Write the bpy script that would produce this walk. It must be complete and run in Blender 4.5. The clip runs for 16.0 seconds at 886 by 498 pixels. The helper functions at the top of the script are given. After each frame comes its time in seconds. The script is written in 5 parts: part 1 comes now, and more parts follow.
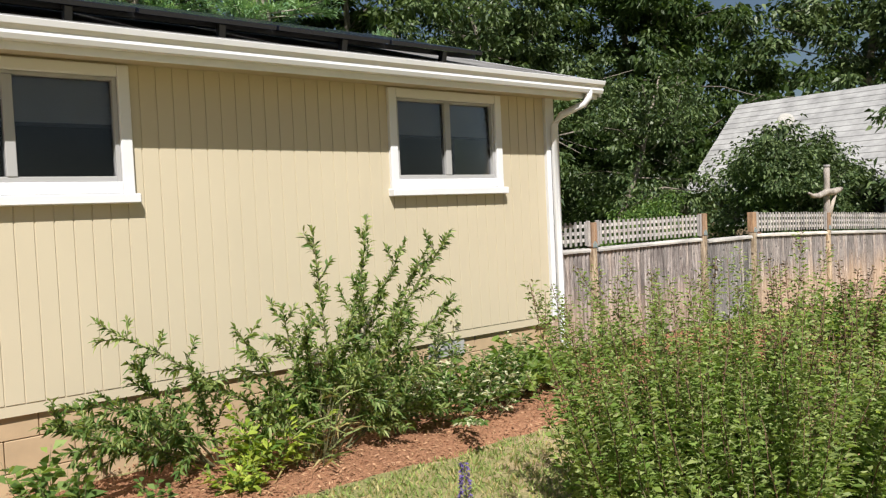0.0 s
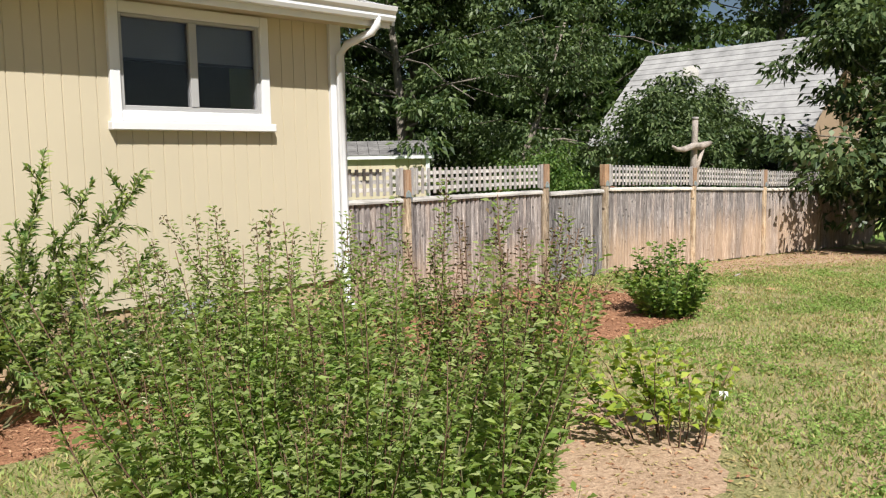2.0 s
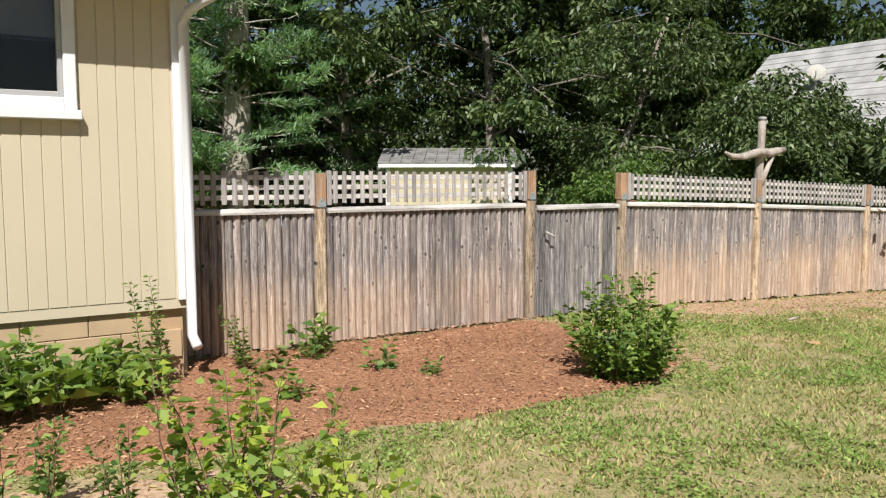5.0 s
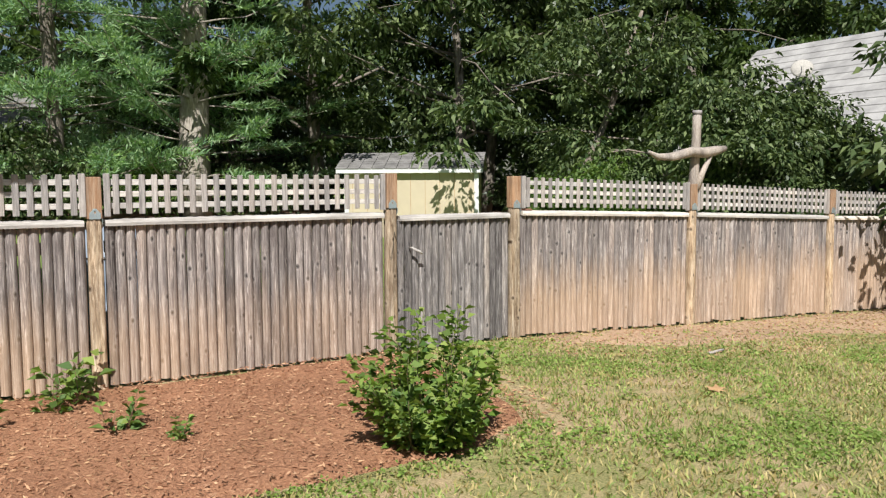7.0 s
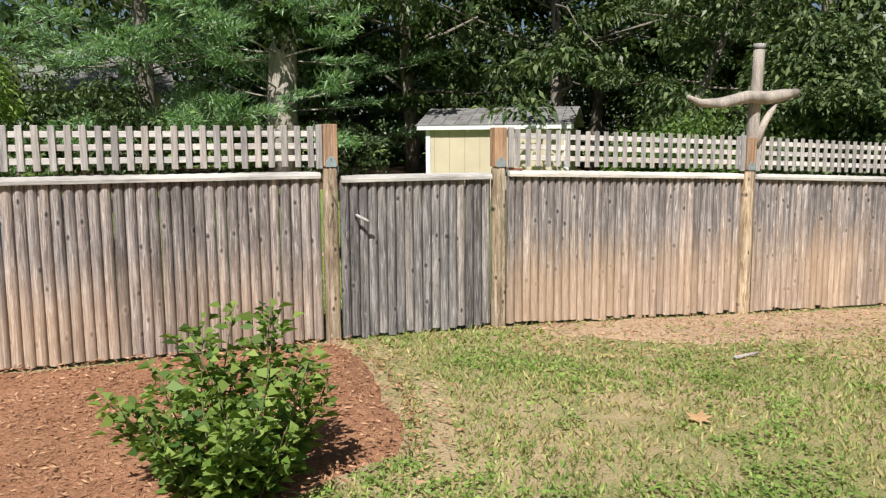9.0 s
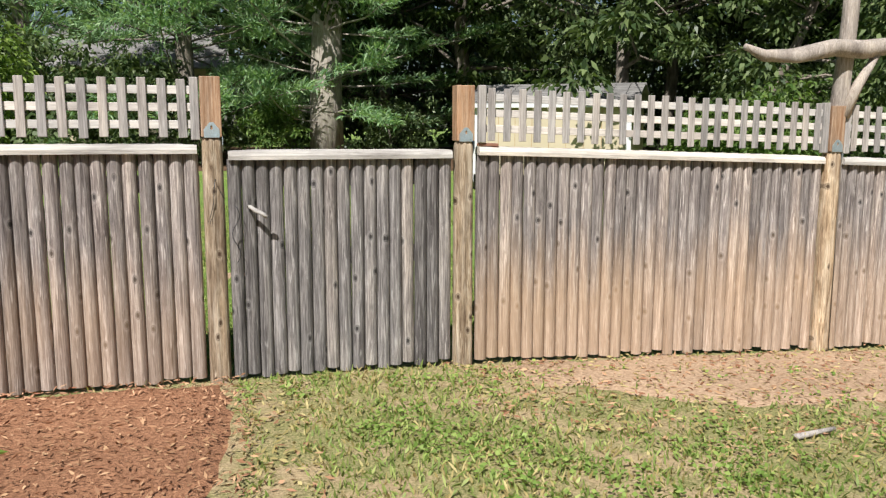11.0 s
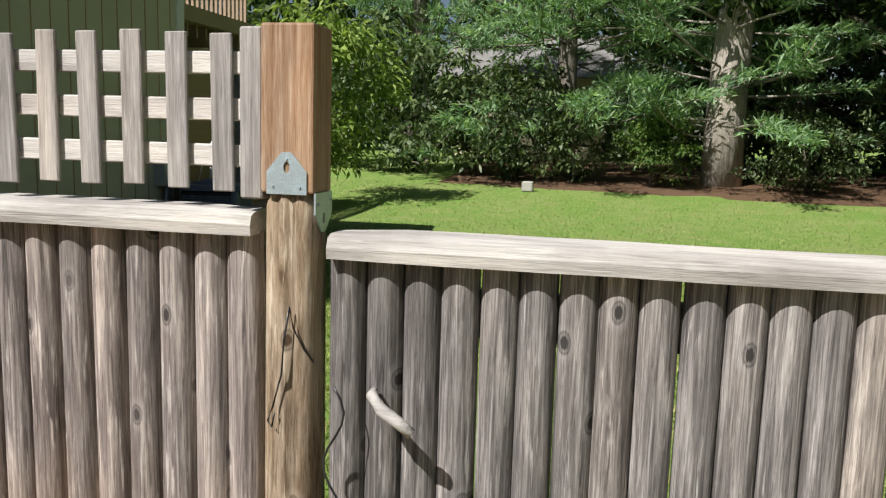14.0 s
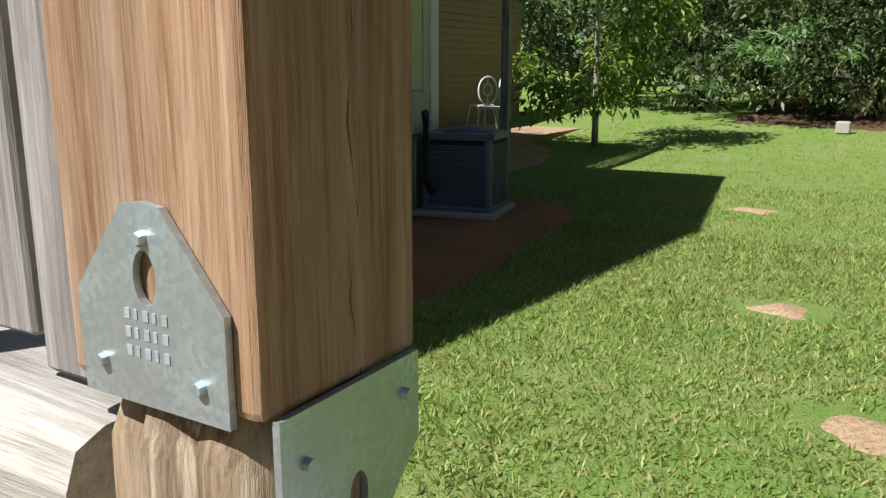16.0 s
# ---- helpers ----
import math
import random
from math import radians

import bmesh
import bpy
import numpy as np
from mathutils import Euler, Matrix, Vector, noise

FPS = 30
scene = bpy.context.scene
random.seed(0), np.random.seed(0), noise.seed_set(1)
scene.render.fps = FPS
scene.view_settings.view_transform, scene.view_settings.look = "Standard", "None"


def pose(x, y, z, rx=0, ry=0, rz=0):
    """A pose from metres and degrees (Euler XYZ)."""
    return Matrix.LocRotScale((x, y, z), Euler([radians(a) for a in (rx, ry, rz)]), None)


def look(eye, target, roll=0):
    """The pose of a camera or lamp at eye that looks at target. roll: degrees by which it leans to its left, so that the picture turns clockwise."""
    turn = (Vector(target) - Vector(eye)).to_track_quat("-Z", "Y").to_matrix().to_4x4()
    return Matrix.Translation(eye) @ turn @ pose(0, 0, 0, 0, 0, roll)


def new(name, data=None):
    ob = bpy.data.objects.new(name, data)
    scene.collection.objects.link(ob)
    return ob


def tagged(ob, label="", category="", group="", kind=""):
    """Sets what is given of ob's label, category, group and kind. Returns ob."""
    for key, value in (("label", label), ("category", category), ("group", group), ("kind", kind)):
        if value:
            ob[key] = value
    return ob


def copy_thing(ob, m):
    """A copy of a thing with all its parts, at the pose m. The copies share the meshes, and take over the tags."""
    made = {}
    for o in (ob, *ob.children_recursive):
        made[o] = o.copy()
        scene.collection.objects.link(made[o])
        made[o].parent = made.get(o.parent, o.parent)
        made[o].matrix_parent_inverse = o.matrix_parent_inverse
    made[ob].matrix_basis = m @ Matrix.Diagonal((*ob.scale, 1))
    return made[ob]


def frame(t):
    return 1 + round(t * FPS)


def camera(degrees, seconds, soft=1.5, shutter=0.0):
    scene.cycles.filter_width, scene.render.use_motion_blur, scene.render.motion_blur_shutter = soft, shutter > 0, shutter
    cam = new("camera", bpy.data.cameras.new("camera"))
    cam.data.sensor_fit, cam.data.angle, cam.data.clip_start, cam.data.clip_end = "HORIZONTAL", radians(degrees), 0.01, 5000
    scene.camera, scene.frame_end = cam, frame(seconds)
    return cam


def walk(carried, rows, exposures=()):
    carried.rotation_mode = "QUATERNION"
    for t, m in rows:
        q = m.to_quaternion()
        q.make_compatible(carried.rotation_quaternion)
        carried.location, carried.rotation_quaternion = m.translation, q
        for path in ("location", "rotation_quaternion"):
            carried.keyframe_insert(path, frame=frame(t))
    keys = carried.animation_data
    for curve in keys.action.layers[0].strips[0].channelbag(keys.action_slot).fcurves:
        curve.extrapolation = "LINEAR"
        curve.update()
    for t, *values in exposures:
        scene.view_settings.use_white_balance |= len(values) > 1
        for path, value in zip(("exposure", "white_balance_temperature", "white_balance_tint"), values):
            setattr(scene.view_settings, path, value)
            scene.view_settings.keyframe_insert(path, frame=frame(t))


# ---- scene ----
cam = camera(57.2, 16.0, soft=1.25)
METRES, EYE, TILT, LEAN, TURN = 14.0, 1.58, 0.0, 0.0, -39.8
ROWS = [
    (0.0, 0.0, 0.0, 0.0, -0.11, -2.35, 2.67),
    (0.5, 0.0285, 0.0136, -0.0013, -3.09, -4.07, 2.56),
    (1.0, 0.0529, 0.0302, -0.0028, -4.39, -5.02, 2.22),
    (1.5, 0.0802, 0.0429, -0.0038, -4.45, -5.6, 1.6),
    (2.0, 0.1076, 0.0589, -0.0067, -3.78, -6.04, 1.06),
    (2.5, 0.134, 0.0779, -0.0091, -2.14, -6.34, 0.61),
    (3.0, 0.1591, 0.098, -0.0109, 0.17, -6.69, 0.21),
    (3.5, 0.1818, 0.1227, -0.012, 2.33, -6.61, 0.11),
    (4.0, 0.2043, 0.1419, -0.0118, 4.3, -6.28, 0.13),
    (6.5, 0.3185, 0.2643, -0.0147, 8.83, -4.1, -0.02),
    (7.0, 0.3392, 0.2937, -0.0149, 8.57, -4.63, 0.31),
    (7.5, 0.3618, 0.3194, -0.0161, 9.5, -5.36, 0.63),
    (8.0, 0.3807, 0.3486, -0.0161, 11.83, -6.22, 0.83),
    (8.5, 0.4004, 0.3715, -0.0163, 15.37, -6.77, 0.75),
    (9.0, 0.4116, 0.402, -0.0184, 18.42, -7.42, 0.4),
    (11.5, 0.4163, 0.5629, -0.0258, 28.5, -8.75, -0.3),
    (12.0, 0.4076, 0.5937, -0.0243, 34.5, -8.8, -0.65),
    (13.0, 0.3723, 0.6547, -0.0225, 42.67, -8.83, -2.1),
    (13.5, 0.35, 0.6776, -0.0224, 47.54, -8.64, -1.95),
]
NEAR = [
    (12.5, (9.821, 3.207, 1.257), (9.893, 5.183, 0.953), 1.5),
    (14.0, (9.816, 4.598, 1.281), (9.42, 6.538, 1.0), 1.7),
    (14.5, (9.764, 4.969, 1.279), (9.239, 6.884, 1.036), 0.9),
    (15.0, (9.662, 5.29, 1.278), (9.013, 7.167, 1.042), 0.5),
    (15.5, (9.59, 5.575, 1.281), (8.71, 7.345, 0.978), 0.6),
    (16.0, (9.505, 5.691, 1.286), (8.5, 7.364, 0.845), 0.1),
]
walk(cam, sorted([(t, pose(0, 0, EYE, TILT, LEAN, TURN) @ pose(METRES * x, METRES * y, METRES * z, 90 + pitch, roll, yaw)) for t, x, y, z, yaw, pitch, roll in ROWS] + [(t, look(eye, target, roll)) for t, eye, target, roll in NEAR], key=lambda row: row[0]),
     exposures=[(0.0, 0.55), (14.8, 0.5), (16.0, 0.6)])

# ---- light ----
SUN_TRAVEL = Vector((0.44, 0.72, -1.0))
world = bpy.data.worlds.new("sky")
scene.world = world
world.use_nodes = True
wn = world.node_tree
sky = wn.nodes.new("ShaderNodeTexSky")
sky.sky_type, sky.sun_disc = "NISHITA", False
sky.sun_elevation = math.atan2(1.0, math.hypot(0.44, 0.72))
sky.sun_rotation = math.atan2(-0.44, -0.72)
wn.links.new(sky.outputs[0], wn.nodes["Background"].inputs[0])
wn.nodes["Background"].inputs[1].default_value = 0.037
sun = new("sun", bpy.data.lights.new("sun", "SUN"))
sun.data.energy, sun.data.angle, sun.data.color = 5.1, radians(0.5), (1.0, 0.97, 0.93)
sun.rotation_mode = "QUATERNION"
sun.rotation_quaternion = SUN_TRAVEL.to_track_quat("-Z", "Y")


# ---- materials ----
class Nodes:
    """Short hand for building one node material."""

    def __init__(self, name):
        self.mat = bpy.data.materials.new(name)
        self.mat.use_nodes = True
        self.tree = self.mat.node_tree
        self.bsdf = self.tree.nodes["Principled BSDF"]

    def add(self, kind, **values):
        n = self.tree.nodes.new(kind)
        for k, v in values.items():
            n.inputs[k.replace("_", " ")].default_value = v
        return n

    def link(self, a, b):
        self.tree.links.new(a, b)

    def coords(self, scale=(1, 1, 1), kind="Object", shuffle=False):
        tc = self.add("ShaderNodeTexCoord")
        mp = self.add("ShaderNodeMapping", Scale=scale)
        self.link(tc.outputs[kind], mp.inputs[0])
        if shuffle:
            info = self.add("ShaderNodeObjectInfo")
            mul = self.add("ShaderNodeMath")
            mul.operation = "MULTIPLY"
            mul.inputs[1].default_value = 37.0
            self.link(info.outputs["Random"], mul.inputs[0])
            self.link(mul.outputs[0], mp.inputs[1])
        return mp.outputs[0]

    def place(self, scale=(1, 1, 1)):
        g = self.add("ShaderNodeNewGeometry")
        mp = self.add("ShaderNodeMapping", Scale=scale)
        self.link(g.outputs["Position"], mp.inputs[0])
        return mp.outputs[0]

    def noise(self, vec, scale, detail=4.0, rough=0.55):
        n = self.add("ShaderNodeTexNoise", Scale=scale, Detail=detail, Roughness=rough)
        self.link(vec, n.inputs["Vector"])
        return n.outputs["Fac"]

    def ramp(self, fac, *stops):
        r = self.add("ShaderNodeValToRGB")
        while len(r.color_ramp.elements) < len(stops):
            r.color_ramp.elements.new(0.5)
        for e, (p, c) in zip(r.color_ramp.elements, stops):
            e.position, e.color = p, (*c, 1) if len(c) == 3 else c
        self.link(fac, r.inputs[0])
        return r.outputs[0]

    def grey(self, fac, low, high):
        return self.ramp(fac, (low, (0, 0, 0)), (high, (1, 1, 1)))

    def mix(self, fac, a, b, blend="MIX"):
        m = self.add("ShaderNodeMix")
        m.data_type, m.blend_type = "RGBA", blend
        for sock, v in ((m.inputs[0], fac), (m.inputs[6], a), (m.inputs[7], b)):
            if isinstance(v, (int, float)):
                sock.default_value = v
            elif isinstance(v, tuple):
                sock.default_value = (*v, 1)
            else:
                self.link(v, sock)
        return m.outputs[2]

    def times(self, a, b):
        m = self.add("ShaderNodeMath")
        m.operation = "MULTIPLY"
        for sock, v in ((m.inputs[0], a), (m.inputs[1], b)):
            if isinstance(v, (int, float)):
                sock.default_value = v
            else:
                self.link(v, sock)
        return m.outputs[0]

    def bump(self, height, strength=0.3, distance=0.01):
        b = self.add("ShaderNodeBump", Strength=strength, Distance=distance)
        self.link(height, b.inputs["Height"])
        self.link(b.outputs[0], self.bsdf.inputs["Normal"])

    def done(self, colour, rough=0.7, metal=0.0, spec=0.5):
        if isinstance(colour, tuple):
            self.bsdf.inputs["Base Color"].default_value = (*colour, 1)
        else:
            self.link(colour, self.bsdf.inputs["Base Color"])
        self.bsdf.inputs["Roughness"].default_value = rough
        self.bsdf.inputs["Metallic"].default_value = metal
        self.bsdf.inputs["Specular IOR Level"].default_value = spec
        return self.mat


def painted(name, colour, vary=0.12, rough=0.55, scale=3.0):
    n = Nodes(name)
    v = n.place()
    big = n.noise(v, scale, 5)
    fine = n.noise(v, 90.0, 3)
    c = n.mix(n.grey(big, 0.3, 0.75), colour, tuple(x * (1 - vary) for x in colour))
    n.bump(fine, 0.15, 0.003)
    return n.done(c, rough)


def weathered(name, dark, mid, light, stain=None, stretch=30.0, axis=2, rough=0.85, knots=True, tone=0.35, streak=1.0):
    """Old outdoor timber: long grain along one axis, knots, tone from piece to piece, and soil splash near the foot."""
    n = Nodes(name)
    sc = [stretch] * 3
    sc[axis] = 1.0
    v = n.coords(tuple(sc), shuffle=True)
    grain = n.noise(v, 3.2, 8, 0.72)
    grain.node.inputs["Distortion"].default_value = 0.7
    fine = n.noise(v, 15.0, 5, 0.7)
    c = n.ramp(grain, (0.30, dark), (0.48, mid), (0.66, light))
    c = n.mix(0.65 * streak, c, n.ramp(fine, (0.36, (0.35, 0.33, 0.31)), (0.52, (0.95, 0.95, 0.95)), (0.7, (1.1, 1.1, 1.1))), "MULTIPLY")
    bs = [7.0] * 3
    bs[axis] = 1.6
    blotch = n.noise(n.coords(tuple(bs), shuffle=True), 1.5, 5, 0.6)
    c = n.mix(1.0, c, n.ramp(blotch, (0.32, (0.66, 0.64, 0.64)), (0.5, (1, 1, 1)), (0.68, (1.35, 1.32, 1.27))), "MULTIPLY")
    fs = [90.0] * 3
    fs[axis] = 5.0
    fibre = n.noise(n.coords(tuple(fs), shuffle=True), 1.6, 4, 0.6)
    worn = n.noise(n.coords(tuple(bs), shuffle=True), 4.0, 4, 0.6)
    c = n.mix(n.times(n.grey(fibre, 0.56, 0.66), n.times(n.grey(worn, 0.44, 0.58), 0.8 * streak)), c, tuple(min(0.8, x * 1.3) for x in light))
    c = n.mix(n.times(n.ramp(fibre, (0.30, (1, 1, 1)), (0.37, (0, 0, 0))), 0.6 * streak), c, tuple(x * 0.5 for x in dark))
    info = n.add("ShaderNodeObjectInfo")
    piece = n.ramp(info.outputs["Random"], (0.0, (1 - tone,) * 3), (0.6, (1, 1, 1)), (1.0, (1.18, 1.12, 1.05)))
    c = n.mix(1.0, c, piece, "MULTIPLY")
    if knots:
        ks = [8.0, 0.0, 8.0]
        ks[axis] = 4.5
        kv = n.coords(tuple(ks), shuffle=True)
        kv.node.inputs["Rotation"].default_value = (math.pi / 2, 0, 0)
        vor = n.add("ShaderNodeTexVoronoi", Scale=1.0)
        vor.voronoi_dimensions = "2D"
        n.link(kv, vor.inputs["Vector"])
        some = n.grey(vor.outputs["Color"], 0.36, 0.40)
        ragged = n.mix(0.06, vor.outputs["Distance"], fine)
        knot = n.ramp(ragged, (0.07, (0.95, 0.95, 0.95)), (0.09, (0.3, 0.3, 0.3)), (0.105, (0.7, 0.7, 0.7)), (0.125, (0, 0, 0)))
        halo = n.ramp(ragged, (0.12, (0.25, 0.25, 0.25)), (0.19, (0, 0, 0)))
        c = n.mix(n.times(halo, some), c, light)
        c = n.mix(n.times(knot, some), c, tuple(x * 0.45 for x in dark))
    if stain:
        pos = n.place()
        sep = n.add("ShaderNodeSeparateXYZ")
        n.link(pos, sep.inputs[0])
        patch = n.noise(n.place((1.0, 0.3, 0.25)), 1.3, 3)
        edge = n.noise(n.place((15.0, 1.0, 0.6)), 1.2, 3)
        add = n.add("ShaderNodeMath")
        add.operation = "MULTIPLY_ADD"
        n.link(edge, add.inputs[0])
        add.inputs[1].default_value = -0.6
        n.link(sep.outputs[2], add.inputs[2])
        low = n.ramp(add.outputs[0], (0.0, (1, 1, 1)), (0.40, (0, 0, 0)))
        f = n.times(n.times(low, n.grey(patch, 0.24, 0.54)), 0.52)
        tinted = n.mix(0.9, stain, n.ramp(grain, (0.2, (0.6, 0.6, 0.6)), (0.7, (1.1, 1.1, 1.1))), "MULTIPLY")
        c = n.mix(f, c, tinted)
    n.bump(fine, 0.5, 0.004)
    return n.done(c, rough, spec=0.2)


def foliage(name, dark, light, rough=0.5, glow=0.35):
    """Leaf: tone from leaf to leaf, a little light let through."""
    n = Nodes(name)
    g = n.add("ShaderNodeNewGeometry")
    tone = n.ramp(g.outputs["Random Per Island"], (0.0, dark), (0.7, tuple((a + b) / 2 for a, b in zip(dark, light))), (1.0, light))
    big = n.noise(n.place(), 1.5, 3)
    c = n.mix(n.grey(big, 0.3, 0.7), tone, n.mix(1.0, tone, (0.75, 0.8, 0.7), "MULTIPLY"))
    m = n.done(c, rough, spec=0.25)
    tr = n.add("ShaderNodeBsdfTranslucent")
    n.link(n.mix(1.0, c, (1.15, 1.25, 0.6), "MULTIPLY"), tr.inputs[0])
    mx = n.add("ShaderNodeMixShader", Fac=glow)
    n.link(n.bsdf.outputs[0], mx.inputs[1])
    n.link(tr.outputs[0], mx.inputs[2])
    n.link(mx.outputs[0], n.tree.nodes["Material Output"].inputs[0])
    return m


def bark(name, dark, light):
    n = Nodes(name)
    v = n.place((6, 6, 1.2))
    f = n.noise(v, 3.0, 6, 0.7)
    n.bump(f, 0.9, 0.03)
    return n.done(n.ramp(f, (0.3, dark), (0.7, light)), 0.9, spec=0.1)


def soil(name, a, b, c, scale=60.0):
    n = Nodes(name)
    v = n.place()
    fine = n.noise(v, scale, 4, 0.7)
    big = n.noise(v, 1.1, 5)
    col = n.mix(n.grey(big, 0.35, 0.65), n.ramp(fine, (0.3, a), (0.6, b), (0.8, c)), n.ramp(fine, (0.3, tuple(x * 0.7 for x in a)), (0.7, b)))
    n.bump(fine, 0.8, 0.02)
    return n.done(col, 0.95, spec=0.1)


CREAM = painted("cream_siding_paint", (0.51, 0.442, 0.318), 0.06, 0.6, 1.2)
# cream siding again, the shaded side's cooler tint put into the colour
SHADE_WALL = painted("shaded_cream_siding", (0.50, 0.475, 0.37), 0.1, 0.6, 1.2)
BLOCK = painted("tan_block_paint", (0.46, 0.33, 0.20), 0.2, 0.8, 5.0)
MORTAR = painted("tan_mortar", (0.44, 0.30, 0.17), 0.2, 0.9, 6.0)
WHITE = painted("white_trim_paint", (0.68, 0.68, 0.69), 0.07, 0.4, 4.0)
VINYL = painted("grey_vinyl", (0.36, 0.355, 0.35), 0.08, 0.4, 4.0)
# near-black: room darkness put into the colour; also the air conditioner core
DARK = painted("near_black_backing", (0.03, 0.03, 0.032), 0.2, 0.8, 2.0)
BLIND = painted("window_blind", (0.36, 0.37, 0.38), 0.2, 0.8, 2.0)
STAMP = painted("stamped_metal", (0.36, 0.43, 0.47), 0.3, 0.5, 200.0)
SOFFIT = painted("cream_soffit", (0.50, 0.43, 0.31), 0.08, 0.6, 2.0)
BLACK = painted("black_metal", (0.02, 0.02, 0.022), 0.2, 0.35, 5.0)
BOARD = weathered("weathered_stockade", (0.08, 0.069, 0.066), (0.255, 0.222, 0.212), (0.52, 0.475, 0.445), tone=0.38, stain=(0.62, 0.42, 0.26))
GATEWOOD = weathered("weathered_gate_wood", (0.07, 0.064, 0.062), (0.195, 0.18, 0.175), (0.44, 0.415, 0.40), tone=0.38)
LATH = weathered("weathered_lath", (0.19, 0.175, 0.17), (0.33, 0.31, 0.30), (0.47, 0.45, 0.435), knots=False, tone=0.2, streak=0.6)
# weathered lath brightened in colour, for the sun on the cross laths
LATHX = weathered("sunlit_cross_lath", (0.42, 0.40, 0.38), (0.56, 0.535, 0.51), (0.66, 0.635, 0.61), knots=False, tone=0.15, axis=0, streak=0.4)
CAPWOOD = weathered("weathered_cap_rail", (0.34, 0.32, 0.29), (0.50, 0.475, 0.445), (0.62, 0.595, 0.56), axis=0, knots=False, tone=0.15, streak=0.4)
ROUNDPOST = weathered("weathered_round_post", (0.12, 0.07, 0.04), (0.37, 0.28, 0.19), (0.58, 0.49, 0.38), stretch=12.0, tone=0.2)
NEWPOST = weathered("orange_brown_post", (0.18, 0.08, 0.036), (0.295, 0.19, 0.122), (0.39, 0.29, 0.215), stretch=24.0, rough=0.6, knots=False, tone=0.1, streak=0.6)
DRIFT = weathered("driftwood", (0.30, 0.25, 0.21), (0.46, 0.40, 0.35), (0.60, 0.54, 0.48), knots=False)
BARK = bark("grey_bark", (0.09, 0.075, 0.06), (0.28, 0.25, 0.21))
PALEBARK = bark("pale_bark", (0.20, 0.17, 0.14), (0.52, 0.47, 0.41))
STEM = painted("green_brown_stem", (0.16, 0.15, 0.07), 0.3, 0.7, 20.0)
DRYSTEM = painted("dry_brown_stem", (0.16, 0.09, 0.055), 0.3, 0.8, 20.0)
LITTER = soil("dark_leaf_litter", (0.07, 0.042, 0.026), (0.16, 0.10, 0.062), (0.27, 0.18, 0.11), 30)
SLIMBARK = bark("brown_grey_bark", (0.11, 0.09, 0.075), (0.34, 0.29, 0.24))
RUSTY = painted("red_brown_scrap", (0.26, 0.12, 0.075), 0.35, 0.85, 40.0)
MULCH = soil("red_brown_mulch", (0.21, 0.095, 0.053), (0.43, 0.225, 0.13), (0.60, 0.36, 0.23), 70)
CHIP = foliage("mulch_chip", (0.24, 0.105, 0.06), (0.60, 0.36, 0.22), 0.9, 0.0)
DEADLEAF = foliage("dead_leaf", (0.35, 0.20, 0.10), (0.48, 0.30, 0.16), 0.8, 0.1)
GRASS = foliage("lawn_blade", (0.18, 0.255, 0.065), (0.52, 0.57, 0.22), 0.55, 0.38)
STRAW = foliage("dry_blade", (0.36, 0.28, 0.12), (0.58, 0.48, 0.24), 0.7, 0.2)
LEAF_DARK = foliage("dark_leaf", (0.03, 0.058, 0.018), (0.12, 0.165, 0.055))
LEAF_MID = foliage("mid_leaf", (0.07, 0.14, 0.035), (0.22, 0.30, 0.09))
LEAF_TREE = foliage("tree_leaf", (0.032, 0.06, 0.022), (0.20, 0.25, 0.11), 0.42, 0.2)
LEAF_LIGHT = foliage("light_leaf", (0.14, 0.23, 0.045), (0.34, 0.42, 0.12))
LEAF_YELLOW = foliage("yellow_green_leaf", (0.25, 0.34, 0.04), (0.52, 0.56, 0.11))
LEAF_OLIVE = foliage("olive_leaf", (0.20, 0.27, 0.085), (0.52, 0.57, 0.25), 0.5, 0.48)
NEEDLE = foliage("pine_needle", (0.13, 0.25, 0.13), (0.44, 0.58, 0.35), 0.5, 0.38)
CREAMFLOWER = foliage("cream_flower", (0.5, 0.48, 0.3), (0.75, 0.72, 0.55), 0.6, 0.3)
PURPLE = foliage("purple_flower", (0.12, 0.08, 0.28), (0.28, 0.2, 0.5), 0.6, 0.2)
SEEDHEAD = foliage("brown_seed_head", (0.10, 0.065, 0.04), (0.26, 0.20, 0.10), 0.8, 0.15)
CLOVER = foliage("clover_leaf", (0.16, 0.26, 0.055), (0.40, 0.50, 0.15), 0.55, 0.35)
WHITEFLOWER = painted("white_petal", (0.8, 0.8, 0.78), 0.05, 0.6, 9.0)


def lawn_material():
    n = Nodes("lawn_ground")
    v = n.place()
    big, mid, fine = n.noise(v, 0.9, 6, 0.65), n.noise(v, 5.0, 5, 0.65), n.noise(v, 80.0, 4, 0.7)
    dirt = n.ramp(fine, (0.3, (0.34, 0.24, 0.14)), (0.7, (0.58, 0.44, 0.28)))
    turf = n.ramp(fine, (0.3, (0.13, 0.135, 0.05)), (0.5, (0.27, 0.26, 0.11)), (0.7, (0.44, 0.38, 0.19)))
    lush = n.ramp(fine, (0.3, (0.09, 0.17, 0.032)), (0.7, (0.24, 0.36, 0.09)))
    both = n.mix(0.5, big, mid)
    sep = n.add("ShaderNodeSeparateXYZ")
    n.link(v, sep.inputs[0])
    front = n.add("ShaderNodeMapRange", From_Min=5.8, From_Max=6.1, To_Min=0.8, To_Max=0.2)
    n.link(sep.outputs[1], front.inputs["Value"])
    c = n.mix(n.times(n.grey(both, 0.46, 0.56), front.outputs[0]), n.mix(n.grey(front.outputs[0], 0.25, 0.75), lush, turf), dirt)
    n.bump(fine, 0.8, 0.02)
    return n.done(c, 0.95, spec=0.1)


